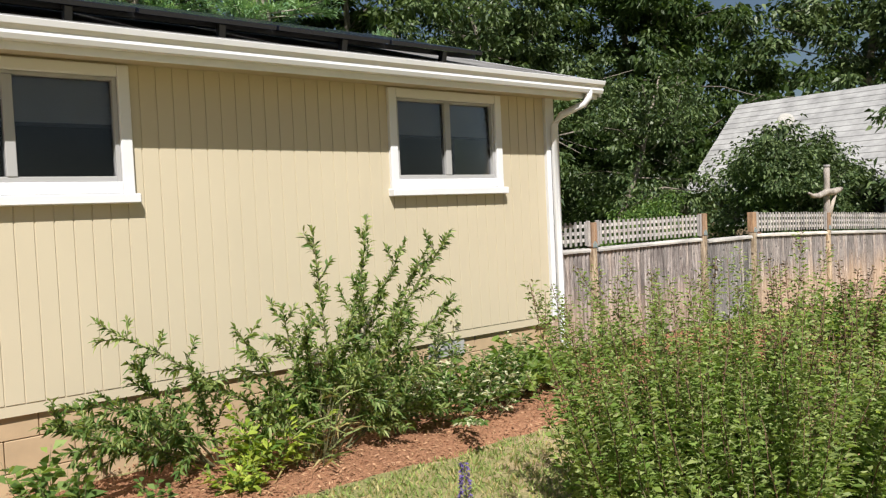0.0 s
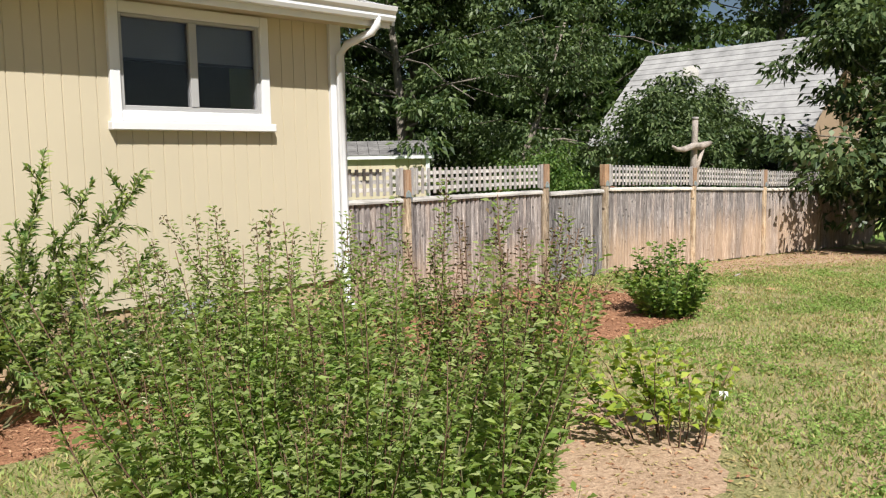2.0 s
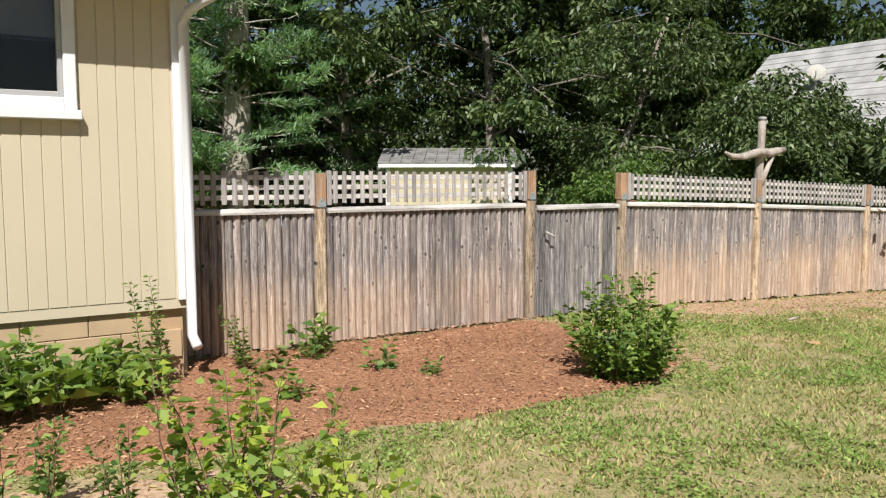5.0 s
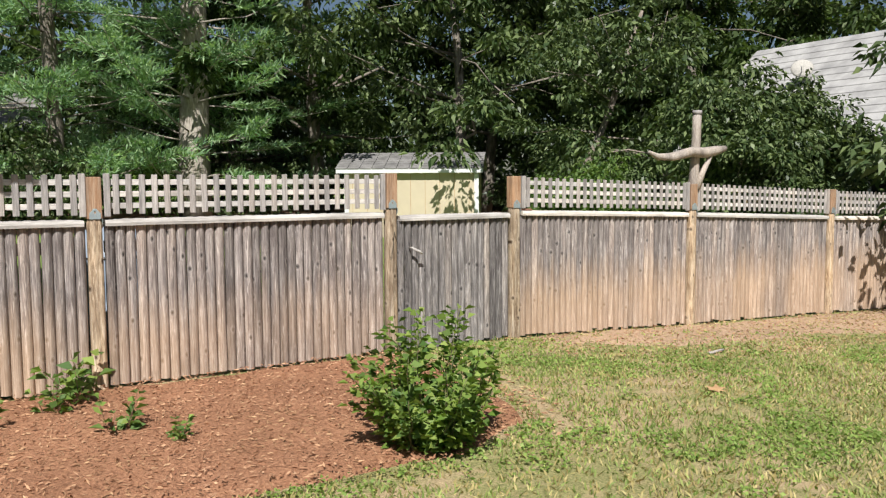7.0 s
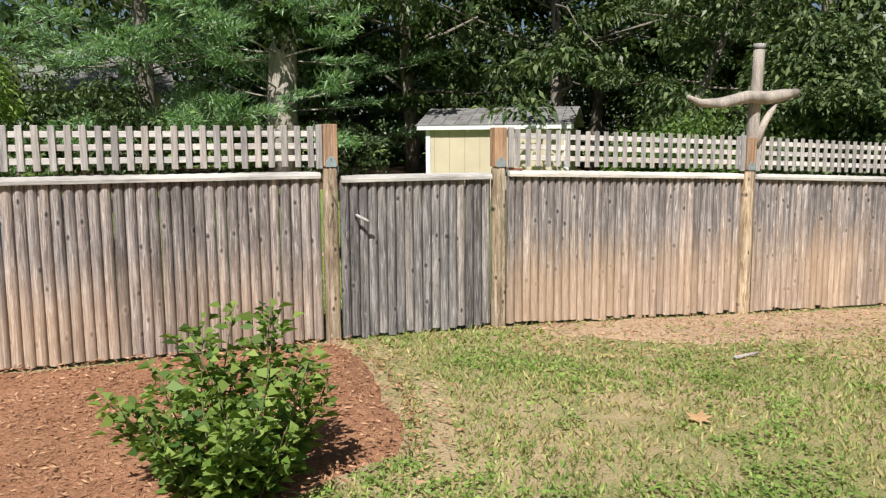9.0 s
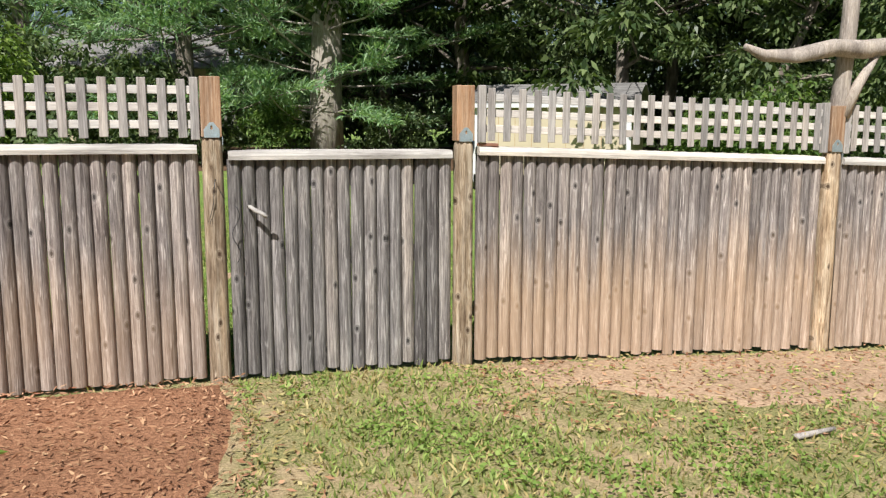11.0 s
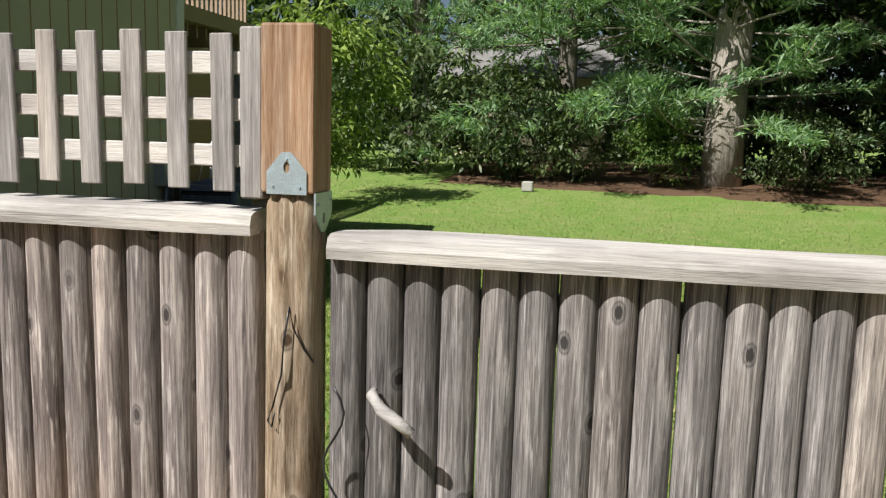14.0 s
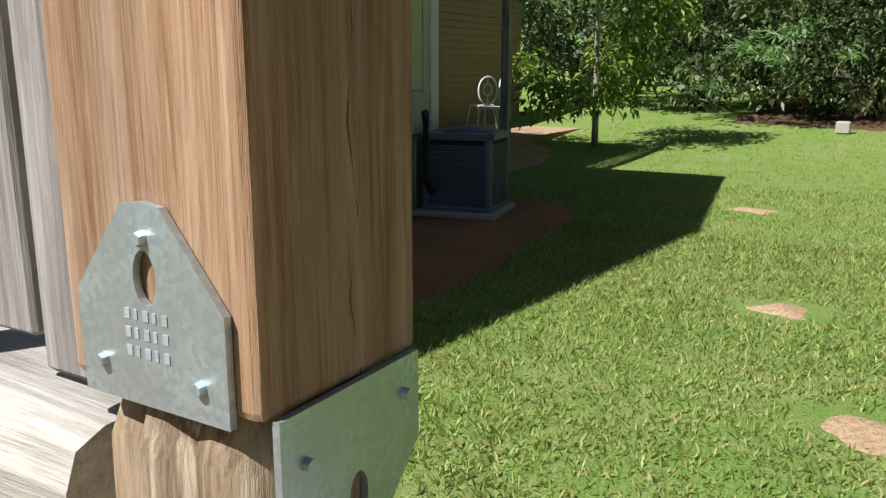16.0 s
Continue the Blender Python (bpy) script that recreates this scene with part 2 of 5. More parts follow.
LAWN = lawn_material()
DIRT = soil("bare_soil", (0.32, 0.21, 0.13), (0.52, 0.37, 0.25), (0.66, 0.50, 0.36), 45)


def glass_material():
    n = Nodes("window_glass")
    n.bsdf.inputs["Transmission Weight"].default_value = 0.0
    gl = n.add("ShaderNodeBsdfGlossy", Roughness=0.03)
    tr = n.add("ShaderNodeBsdfTransparent", Color=(0.80, 0.81, 0.83, 1))
    fr = n.add("ShaderNodeFresnel", IOR=1.45)
    mx = n.add("ShaderNodeMixShader")
    n.link(fr.outputs[0], mx.inputs[0])
    n.link(tr.outputs[0], mx.inputs[1])
    n.link(gl.outputs[0], mx.inputs[2])
    n.link(mx.outputs[0], n.tree.nodes["Material Output"].inputs[0])
    return n.mat


GLASS = glass_material()


def zinc_material():
    n = Nodes("galvanised_steel")
    v = n.place()
    vor = n.add("ShaderNodeTexVoronoi", Scale=420.0)
    n.link(v, vor.inputs["Vector"])
    worn = n.noise(v, 30.0, 5)
    c = n.mix(n.grey(worn, 0.35, 0.7), n.ramp(vor.outputs["Color"], (0.2, (0.42, 0.52, 0.58)), (0.8, (0.56, 0.67, 0.73))), (0.44, 0.50, 0.54))
    n.bump(worn, 0.15, 0.002)
    return n.done(c, 0.45, 0.75)


ZINC = zinc_material()


def roof_material(name, a, b):
    n = Nodes(name)
    v = n.place()
    f, g = n.noise(v, 120.0, 3), n.noise(v, 2.5, 4)
    c = n.mix(n.grey(g, 0.35, 0.7), n.ramp(f, (0.3, a), (0.7, b)), tuple(x * 0.75 for x in a))
    n.bump(f, 0.5, 0.005)
    return n.done(c, 0.9, spec=0.2)


GREYROOF = roof_material("pale_grey_shingle", (0.33, 0.325, 0.32), (0.46, 0.45, 0.44))
DARKROOF = roof_material("dark_grey_shingle", (0.16, 0.155, 0.15), (0.30, 0.29, 0.28))
BROWNWALL = painted("brown_clapboard", (0.34, 0.25, 0.17), 0.15, 0.7, 2.0)
SHEDWALL = painted("cream_shed_paint", (0.53, 0.455, 0.325), 0.15, 0.7, 2.0)
BLUEGREY = painted("blue_grey_metal", (0.11, 0.13, 0.19), 0.2, 0.45, 6.0)
TANKPAINT = painted("pale_blue_grey_plastic", (0.24, 0.29, 0.36), 0.1, 0.5, 3.0)
CONCRETE = soil("concrete", (0.38, 0.36, 0.33), (0.48, 0.46, 0.42), (0.55, 0.53, 0.5), 40)


# ---- mesh helpers ----
def finish(name, bm, mat, smooth=False):
    me = bpy.data.meshes.new(name)
    bm.to_mesh(me)
    bm.free()
    me.materials.append(mat)
    if smooth:
        me.polygons.foreach_set("use_smooth", [True] * len(me.polygons))
    return me


def block(name, sx, sy, sz, mat, bevel=0.003, segments=1):
    """A bevelled block, its base centre at the origin."""
    bm = bmesh.new()
    bmesh.ops.create_cube(bm, size=1.0, matrix=Matrix.Translation((0, 0, sz / 2)) @ Matrix.Diagonal((sx, sy, sz, 1)))
    if bevel:
        bmesh.ops.bevel(bm, geom=bm.edges[:], offset=bevel, segments=segments, affect="EDGES", profile=0.5)
    return finish(name, bm, mat)


def span(name, lo, hi, mat, parent=None, bevel=0.003):
    """A bevelled block between two corners."""
    size = [h - l for l, h in zip(lo, hi)]
    ob = new(name, block(name, *size, mat, min(bevel, min(size) * 0.3)))
    ob.location = ((lo[0] + hi[0]) / 2, (lo[1] + hi[1]) / 2, lo[2])
    ob.parent = parent
    return ob


def part(name, mesh, parent, x=0, y=0, z=0, rx=0, ry=0, rz=0):
    ob = new(name, mesh)
    ob.matrix_basis = pose(x, y, z, rx, ry, rz)
    ob.parent = parent
    return ob


def prism(name, outline, depth, mat, bevel=0.0):
    """An outline in x and z, drawn out along y from 0 to depth."""
    bm = bmesh.new()
    face = bm.faces.new([bm.verts.new((x, 0, z)) for x, z in outline])
    r = bmesh.ops.extrude_face_region(bm, geom=[face])
    for v in r["geom"]:
        if isinstance(v, bmesh.types.BMVert):
            v.co.y += depth
    bmesh.ops.recalc_face_normals(bm, faces=bm.faces[:])
    if bevel:
        bmesh.ops.bevel(bm, geom=bm.edges[:], offset=bevel, segments=2, affect="EDGES", profile=0.5)
    return finish(name, bm, mat)


def tube_into(bm, points, radii, sides=7):
    rings = []
    points = [Vector(p) for p in points]
    for i, p in enumerate(points):
        d = (points[min(i + 1, len(points) - 1)] - points[max(i - 1, 0)]).normalized()
        a = d.orthogonal().normalized()
        b = d.cross(a)
        rings.append([bm.verts.new(p + float(radii[i]) * (math.cos(2 * math.pi * k / sides) * a + math.sin(2 * math.pi * k / sides) * b)) for k in range(sides)])
    for r, s in zip(rings, rings[1:]):
        off = min(range(sides), key=lambda o: (r[0].co - s[o].co).length)
        for k in range(sides):
            bm.faces.new((r[k], r[(k + 1) % sides], s[(k + 1 + off) % sides], s[(k + off) % sides]))
    bm.faces.new(rings[0][::-1])
    bm.faces.new(rings[-1])


def tubes(name, runs, mat, sides=7):
    bm = bmesh.new()
    for points, radii in runs:
        tube_into(bm, points, radii, sides)
    bmesh.ops.recalc_face_normals(bm, faces=bm.faces[:])
    return finish(name, bm, mat, True)


def quads(name, corners, mat):
    """Many loose four-cornered pieces, corners of shape (n, 4, 3), as one mesh."""
    n = len(corners)
    me = bpy.data.meshes.new(name)
    me.vertices.add(4 * n)
    me.vertices.foreach_set("co", np.asarray(corners, dtype=np.float32).ravel())
    me.loops.add(4 * n)
    me.loops.foreach_set("vertex_index", np.arange(4 * n, dtype=np.int32))
    me.polygons.add(n)
    me.polygons.foreach_set("loop_start", np.arange(0, 4 * n, 4, dtype=np.int32))
    me.update(calc_edges=True)
    me.materials.append(mat)
    return me


def unit(v):
    return v / np.maximum(np.linalg.norm(v, axis=-1, keepdims=True), 1e-9)


def leaves(places, heads, length, width, rng, fold=0.25, droop=0.2):
    """Pointed, folded leaves that start at places and point along heads."""
    n = len(places)
    heads = unit(heads)
    side = unit(np.cross(heads, rng.normal(size=(n, 3)) * 0.55 + np.array([0, 0, 1.0])))
    up = np.cross(side, heads)
    ln = (length * rng.uniform(0.65, 1.3, n))[:, None]
    wd = (width * rng.uniform(0.7, 1.25, n))[:, None]
    mid = places + heads * ln * 0.45
    a = mid + side * wd / 2 + up * wd * fold
    b = mid - side * wd / 2 + up * wd * fold
    tip = places + heads * ln - np.array([0, 0, 1.0]) * ln * droop
    return np.stack([places, a, tip, b], axis=1)


def thing(name, x=0, y=0, z=0, rz=0, label="", category="", group="", kind=""):
    ob = new(name)
    ob.matrix_basis = pose(x, y, z, 0, 0, rz)
    ob.empty_display_size = 0.1
    return tagged(ob, label, category, group, kind)


def smooth(a, b, x):
    t = min(1.0, max(0.0, (x - a) / (b - a)))
    return t * t * (3 - 2 * t)


def ground_z(x, y):
    """Height of the ground: falls away beyond the gate, rises gently at the back."""
    fall = -0.04 * max(0.0, min(x, 22.0) - 10.3) * (1 - smooth(6.5, 14, y))
    return fall + 0.5 * smooth(16, 27, y)


# ---- ground ----
def ground():
    xs = np.concatenate([np.linspace(-400, -8, 12), np.arange(-6, 26, 0.5), np.linspace(28, 400, 14)])
    ys = np.concatenate([np.linspace(-400, -8, 12), np.arange(-6, 32, 0.5), np.linspace(34, 500, 14)])
    bm = bmesh.new()
    grid = [[bm.verts.new((x, y, ground_z(x, y) + 0.012 * noise.noise((x * 0.9, y * 0.9, 3.0)))) for x in xs] for y in ys]
    for r, s in zip(grid, grid[1:]):
        for i in range(len(xs) - 1):
            bm.faces.new((r[i], r[i + 1], s[i + 1], s[i]))
    ob = new("ground", finish("ground", bm, LAWN, True))
    tagged(ob, "sunlit patchy lawn with dry bare spots", "lawn", kind="structure")


def bed(name, outline, height, mat, label, step=0.12):
    """A low mound with a ragged edge, over an outline in the plan."""
    pts = [Vector((*p, 0)) for p in outline]

    def depth(x, y):
        inside, best = False, 9.0
        for a, b in zip(pts, pts[1:] + pts[:1]):
            if (a.y > y) != (b.y > y) and x < (b.x - a.x) * (y - a.y) / (b.y - a.y) + a.x:
                inside = not inside
            ab = b - a
            k = max(0.0, min(1.0, ((x - a.x) * ab.x + (y - a.y) * ab.y) / ab.length_squared))
            best = min(best, math.hypot(a.x + k * ab.x - x, a.y + k * ab.y - y))
        return best if inside else -best

    x0, x1 = min(p.x for p in pts), max(p.x for p in pts)
    y0, y1 = min(p.y for p in pts), max(p.y for p in pts)
    bm = bmesh.new()
    rows = []
    for j in range(int((y1 - y0) / step) + 4):
        row = []
        for i in range(int((x1 - x0) / step) + 4):
            x, y = x0 + (i - 1) * step, y0 + (j - 1) * step
            d = depth(x, y) + 0.10 * noise.noise((x * 2.1, y * 2.1, 0)) + 0.05 * noise.noise((x * 7, y * 7, 5))
            lift = -0.05 + (0.05 + height) * smooth(-0.12, 0.22, d) + 0.012 * noise.noise((x * 6, y * 6, 1))
            row.append(bm.verts.new((x, y, ground_z(x, y) + lift)))
        rows.append(row)
    for r, s in zip(rows, rows[1:]):
        for i in range(len(r) - 1):
            bm.faces.new((r[i], r[i + 1], s[i + 1], s[i]))
    ob = new(name, finish(name, bm, mat, True))
    tagged(ob, label, "garden bed", kind="structure")
    return depth


ground()
MULCH_PLAN = [(-5, 4.2), (0.5, 4.05), (2.4, 4.05), (4.2, 4.0), (5.4, 3.65), (7.0, 3.5), (8.4, 3.45), (9.1, 3.75), (9.4, 4.7), (9.38, 5.9), (6.0, 5.95), (5.8, 5.4), (-5, 5.4)]
in_mulch = bed("mulch_bed", MULCH_PLAN, 0.035, MULCH, "red-brown wood chip mulch bed along the house and fence")
DIRT_PLAN = [(10.7, 5.4), (11.6, 4.9), (13.2, 4.9), (15.2, 4.4), (18, 4.2), (18, 6.0), (10.7, 6.05)]
in_dirt = bed("bare_soil_strip", DIRT_PLAN, 0.012, DIRT, "strip of dry bare soil under the fence")
PATCH_PLAN = [(3.9, 1.4), (5.1, 1.15), (5.75, 1.7), (5.9, 2.7), (5.6, 3.6), (4.5, 3.9), (3.9, 3.0)]
in_patch = bed("bare_soil_patch", PATCH_PLAN, 0.012, DIRT, "dry bare soil round the low shrubs")
BACK_PLAN = [(5.8, 6.0), (7.3, 7.2), (7.2, 9.6), (7.0, 11.4), (6.9, 12.5), (5.8, 12.6)]
in_back = bed("shaded_mulch_bed", BACK_PLAN, 0.10, MULCH, "dark mulch bed beside the house end wall", 0.16)
EDGE_PLAN = [(6, 21.4), (9, 21.0), (13, 20.6), (18, 19.8), (24, 18), (26, 30), (6, 32)]
in_edge = bed("leaf_litter", EDGE_PLAN, 0.02, LITTER, "brown leaf litter under the trees", 0.4)
VERGE_PLAN = [(9.0, 3.45), (9.25, 3.5), (9.62, 4.6), (9.58, 5.8), (9.4, 5.8), (9.42, 4.7), (9.15, 3.75)]
in_verge = bed("bare_soil_verge", VERGE_PLAN, 0.012, DIRT, "dry bare edge between mulch and lawn", 0.06)
PORCH_PLAN = [(1.5, 12.6), (5.4, 12.6), (5.0, 16.9), (3.8, 18.4), (1.5, 18.4)]
in_porch = bed("porch_soil", PORCH_PLAN, 0.015, DIRT, "bare soil at the edge of the porch", 0.25)


BARE = [(8.92, 10.22), (9.45, 8.8), (9.67, 11.64), (9.85, 11.05), (10.15, 10.2), (8.2, 13.4), (10.6, 12.9)]
for a, c in BARE:
    ring = [(0.62 * k, 0.75 + 0.55 * noise.noise((math.cos(0.62 * k) * 1.6 + a, math.sin(0.62 * k) * 1.6 + c, 2.0))) for k in range(10)]
    bed("bare_spot", [(a + 0.42 * f * math.cos(t), c + 0.32 * f * math.sin(t)) for t, f in ring], 0.022, DIRT, "small bare sandy spot in the lawn", 0.05)


# ---- the cream house ----
WALL_Y, EAVE_Y, END_X = 5.36, 5.03, 5.88
WINDOWS = [(0.44, 1.87), (3.94, 5.2)]
RIDGE_Y, RIDGE_Z, EAVE_Z = 9.35, 4.05, 2.80


def window(x0, x1, z0, z1):
    w = thing("window_1", (x0 + x1) / 2, WALL_Y, z0, label="white-framed sliding window with dark glass and half-drawn blind", category="window", kind="structure")
    hw, h, c = (x1 - x0) / 2, z1 - z0, 0.075
    for name, lo, hi in (("casing", (-hw, -0.035, 0.05), (-hw + c, 0.06, h)), ("casing", (hw - c, -0.035, 0.05), (hw, 0.06, h)),
                         ("casing", (-hw + c, -0.033, h - c), (hw - c, 0.06, h)), ("casing", (-hw + c, -0.033, 0.052), (hw - c, 0.06, 0.13)),
                         ("sill", (-hw - 0.02, -0.075, -0.01), (hw + 0.02, 0.06, 0.05))):
        span(name, lo, hi, WHITE, w, 0.006)
    i, b, t = hw - c, 0.13, h - c
    for lo, hi in (((-i, -0.012, b), (-i + 0.03, 0.05, t)), ((i - 0.03, -0.012, b), (i, 0.05, t)), ((-i + 0.03, -0.011, t - 0.025), (i - 0.03, 0.05, t)),
                   ((-i + 0.03, -0.011, b), (i - 0.03, 0.05, b + 0.035)), ((-0.03, -0.018, b + 0.035), (0.03, 0.05, t - 0.025))):
        span("sash_frame", lo, hi, VINYL, w, 0.004)
    for lo, hi in (((-i + 0.03, 0.015, b + 0.035), (-0.03, 0.021, t - 0.025)), ((0.03, 0.025, b + 0.035), (i - 0.03, 0.031, t - 0.025))):
        tagged(span("pane", lo, hi, GLASS, w, 0), "dark reflecting glass").visible_shadow = False
    span("blind", (-i, 0.09, b + (t - b) * 0.56), (i, 0.1, t), BLIND, w, 0)
    span("blind_rail", (-i, 0.08, b + (t - b) * 0.53), (i, 0.105, b + (t - b) * 0.56), BLACK, w, 0.002)
    # added near-black sheet, the room's shade is its colour
    tagged(span("room_behind", (-i, 0.55, b - 0.1), (i, 0.56, t + 0.1), DARK, w, 0), "near-black sheet standing in for the unlit room")


def pitched(name, rows, mat, thick=0.05):
    """A roof slab through the four corners given, thickened downwards."""
    bm = bmesh.new()
    top = [bm.verts.new(p) for p in rows]
    low = [bm.verts.new((p[0], p[1], p[2] - thick)) for p in rows]
    bm.faces.new(top)
    bm.faces.new(low[::-1])
    for k in range(4):
        bm.faces.new((top[k], low[k], low[(k + 1) % 4], top[(k + 1) % 4]))
    bmesh.ops.recalc_face_normals(bm, faces=bm.faces[:])
    return finish(name, bm, mat)


def house():
    h = thing("house", 0, 0, 0, label="single-storey cream house with vertical grooved siding and white trim", category="house")
    # backing wall with the window openings left free
    xs = [-6.0] + [v for w in WINDOWS for v in (w[0] + 0.07, w[1] - 0.07)] + [END_X - 0.03]
    for k in range(0, len(xs), 2):
        span("wall", (xs[k], WALL_Y + 0.006, 0.5), (xs[k + 1], WALL_Y + 0.14, 2.75), CREAM, h, 0)
    for x0, x1 in WINDOWS:
        span("wall", (x0 + 0.07, WALL_Y + 0.006, 0.5), (x1 - 0.07, WALL_Y + 0.14, 1.85), CREAM, h, 0)
        span("wall", (x0 + 0.07, WALL_Y + 0.006, 2.57), (x1 - 0.07, WALL_Y + 0.14, 2.75), CREAM, h, 0)
    # end wall, back corner and gable
    pitch = (RIDGE_Z - EAVE_Z) / (RIDGE_Y - EAVE_Y)
    gable = prism("end_wall", [(WALL_Y + 0.15, -0.1), (11.6, -0.1), (11.6, 2.7), (11.6, EAVE_Z + (2 * RIDGE_Y - 11.6 - EAVE_Y) * pitch - 0.1), (RIDGE_Y, RIDGE_Z - 0.1), (WALL_Y + 0.15, 2.9)], 0.12, SHADE_WALL)
    ob = part("end_wall", gable, h, END_X - 0.03, 0, 0, 0, 0, 90)
    ob.matrix_basis = Matrix(((0, -1, 0, END_X), (1, 0, 0, 0), (0, 0, 1, 0), (0, 0, 0, 1)))
    groove = block("groove", 0.006, 0.008, 2.35, MORTAR, 0)
    for k in range(30):
        part("batten", groove, h, END_X + 0.002, 5.6 + 0.2 * k, 0.5, 0, 0, 90)
    span("corner_board", (END_X - 0.06, 11.5, 0.3), (END_X + 0.02, 11.62, 2.7), WHITE, h)
    span("corner_board", (END_X - 0.09, WALL_Y - 0.03, 0.56), (END_X + 0.025, WALL_Y + 0.1, 2.68), WHITE, h)
    # added near-black wall behind the windows, stands in for indoor darkness
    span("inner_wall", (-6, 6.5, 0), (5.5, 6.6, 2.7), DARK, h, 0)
    # end window
    span("casing", (END_X - 0.02, 7.6, 1.35), (END_X + 0.02, 8.7, 2.35), WHITE, h, 0.006)
    span("pane", (END_X + 0.004, 7.7, 1.45), (END_X + 0.024, 8.6, 2.26), BLACK, h, 0)
    # roof
    for y0, y1, za, zb in ((EAVE_Y, RIDGE_Y, EAVE_Z, RIDGE_Z), (RIDGE_Y, 2 * RIDGE_Y - EAVE_Y, RIDGE_Z, EAVE_Z)):
        ob = new("roof", pitched("roof", [(-7, y0, za), (6.2, y0, za), (6.2, y1, zb), (-7, y1, zb)], DARKROOF))
        ob.parent = h
    span("soffit", (-6.5, EAVE_Y + 0.02, 2.655), (6.17, WALL_Y + 0.02, 2.675), SOFFIT, h, 0)
    span("fascia", (-6.5, EAVE_Y, 2.62), (6.2, EAVE_Y + 0.02, 2.77), WHITE, h)
    rake = prism("rake_board", [(EAVE_Y - 0.02, EAVE_Z - 0.16), (RIDGE_Y, RIDGE_Z - 0.18), (RIDGE_Y, RIDGE_Z + 0.0), (EAVE_Y - 0.02, EAVE_Z)], 0.03, WHITE)
    ob = part("rake_board", rake, h)
    ob.matrix_basis = Matrix(((0, -1, 0, 6.235), (1, 0, 0, 0), (0, 0, 1, 0), (0, 0, 0, 1)))
    profile = [(0.0, 0.0), (0.065, 0.0), (0.08, 0.03), (0.075, 0.055), (0.10, 0.08), (0.11, 0.115), (0.104, 0.118), (0.0, 0.118)]
    ob = part("gutter", prism("gutter", profile, 12.6, WHITE, 0.002), h)
    ob.matrix_basis = Matrix(((0, 1, 0, -6.4), (-1, 0, 0, EAVE_Y - 0.002), (0, 0, 1, 2.665), (0, 0, 0, 1)))
    spout = [((6.02, 4.98, 2.70), (6.02, 4.98, 2.63), (6.0, 5.03, 2.57), (5.87, 5.2, 2.48), (5.86, 5.285, 2.40), (5.86, 5.29, 0.32), (5.87, 5.2, 0.25)), [0.036] * 7]
    tagged(part("downspout", tubes("downspout", [spout], WHITE, 8), h), "white metal downspout")
    # solar panels on rails
    slope = math.degrees(math.atan(pitch))
    glassy = painted("solar_cells", (0.012, 0.014, 0.022), 0.3, 0.2, 3.0)
    panel = block("solar_panel", 1.0, 1.65, 0.035, glassy, 0.004)
    rail = block("rail_foot", 0.05, 0.06, 0.10, BLACK, 0.004)
    for k in range(8):
        part("solar_panel", panel, h, 4.5 - 1.02 * k, 6.12, EAVE_Z + (6.12 - EAVE_Y) * pitch + 0.10, slope)
        part("rail_foot", rail, h, 4.6 - 1.02 * k, 5.42, EAVE_Z + (5.42 - EAVE_Y) * pitch - 0.01, slope)
    for y in (5.46, 6.8):
        span("rail", (-4, y - 0.02, EAVE_Z + (y - EAVE_Y) * pitch + 0.055), (5.02, y + 0.02, EAVE_Z + (y - EAVE_Y) * pitch + 0.09), BLACK, h)
    # foundation blocks and siding planks
    span("foundation", (-6, WALL_Y + 0.055, -0.3), (END_X - 0.05, WALL_Y + 0.2, 0.55), MORTAR, h, 0)
    span("drip_edge", (-6, WALL_Y + 0.03, 0.545), (END_X - 0.05, WALL_Y + 0.09, 0.566), BLACK, h, 0)
    brick = block("block", 0.395, 0.02, 0.195, BLOCK, 0.004)
    for j in range(4):
        for i in range(17):
            x = END_X - 0.26 - 0.4 * i - (0.2 if j % 2 else 0)
            part("block", brick, h, x, WALL_Y + 0.047, -0.245 + 0.2 * j)
    span("vent", (4.28, WALL_Y + 0.02, 0.36), (4.68, WALL_Y + 0.05, 0.54), VINYL, h)
    pitch_x = 0.113
    whole, cut = {}, 0.007
    for k in range(76):
        x = END_X - 0.10 - pitch_x * (k + 0.5)
        gaps = [w for w in WINDOWS if w[0] - 0.01 < x < w[1] + 0.01]
        for z0, z1 in ([(0.57, 1.80), (2.60, 2.66)] if gaps else [(0.57, 2.66)]):
            key = (z0, z1)
            if key not in whole:
                whole[key] = block("siding_plank", pitch_x - cut, 0.02, z1 - z0, CREAM, 0.002)
            part("siding_plank", whole[key], h, x, WALL_Y + 0.01, z0)


for x0, x1 in WINDOWS:
    window(x0, x1, 1.765, 2.64)
house()


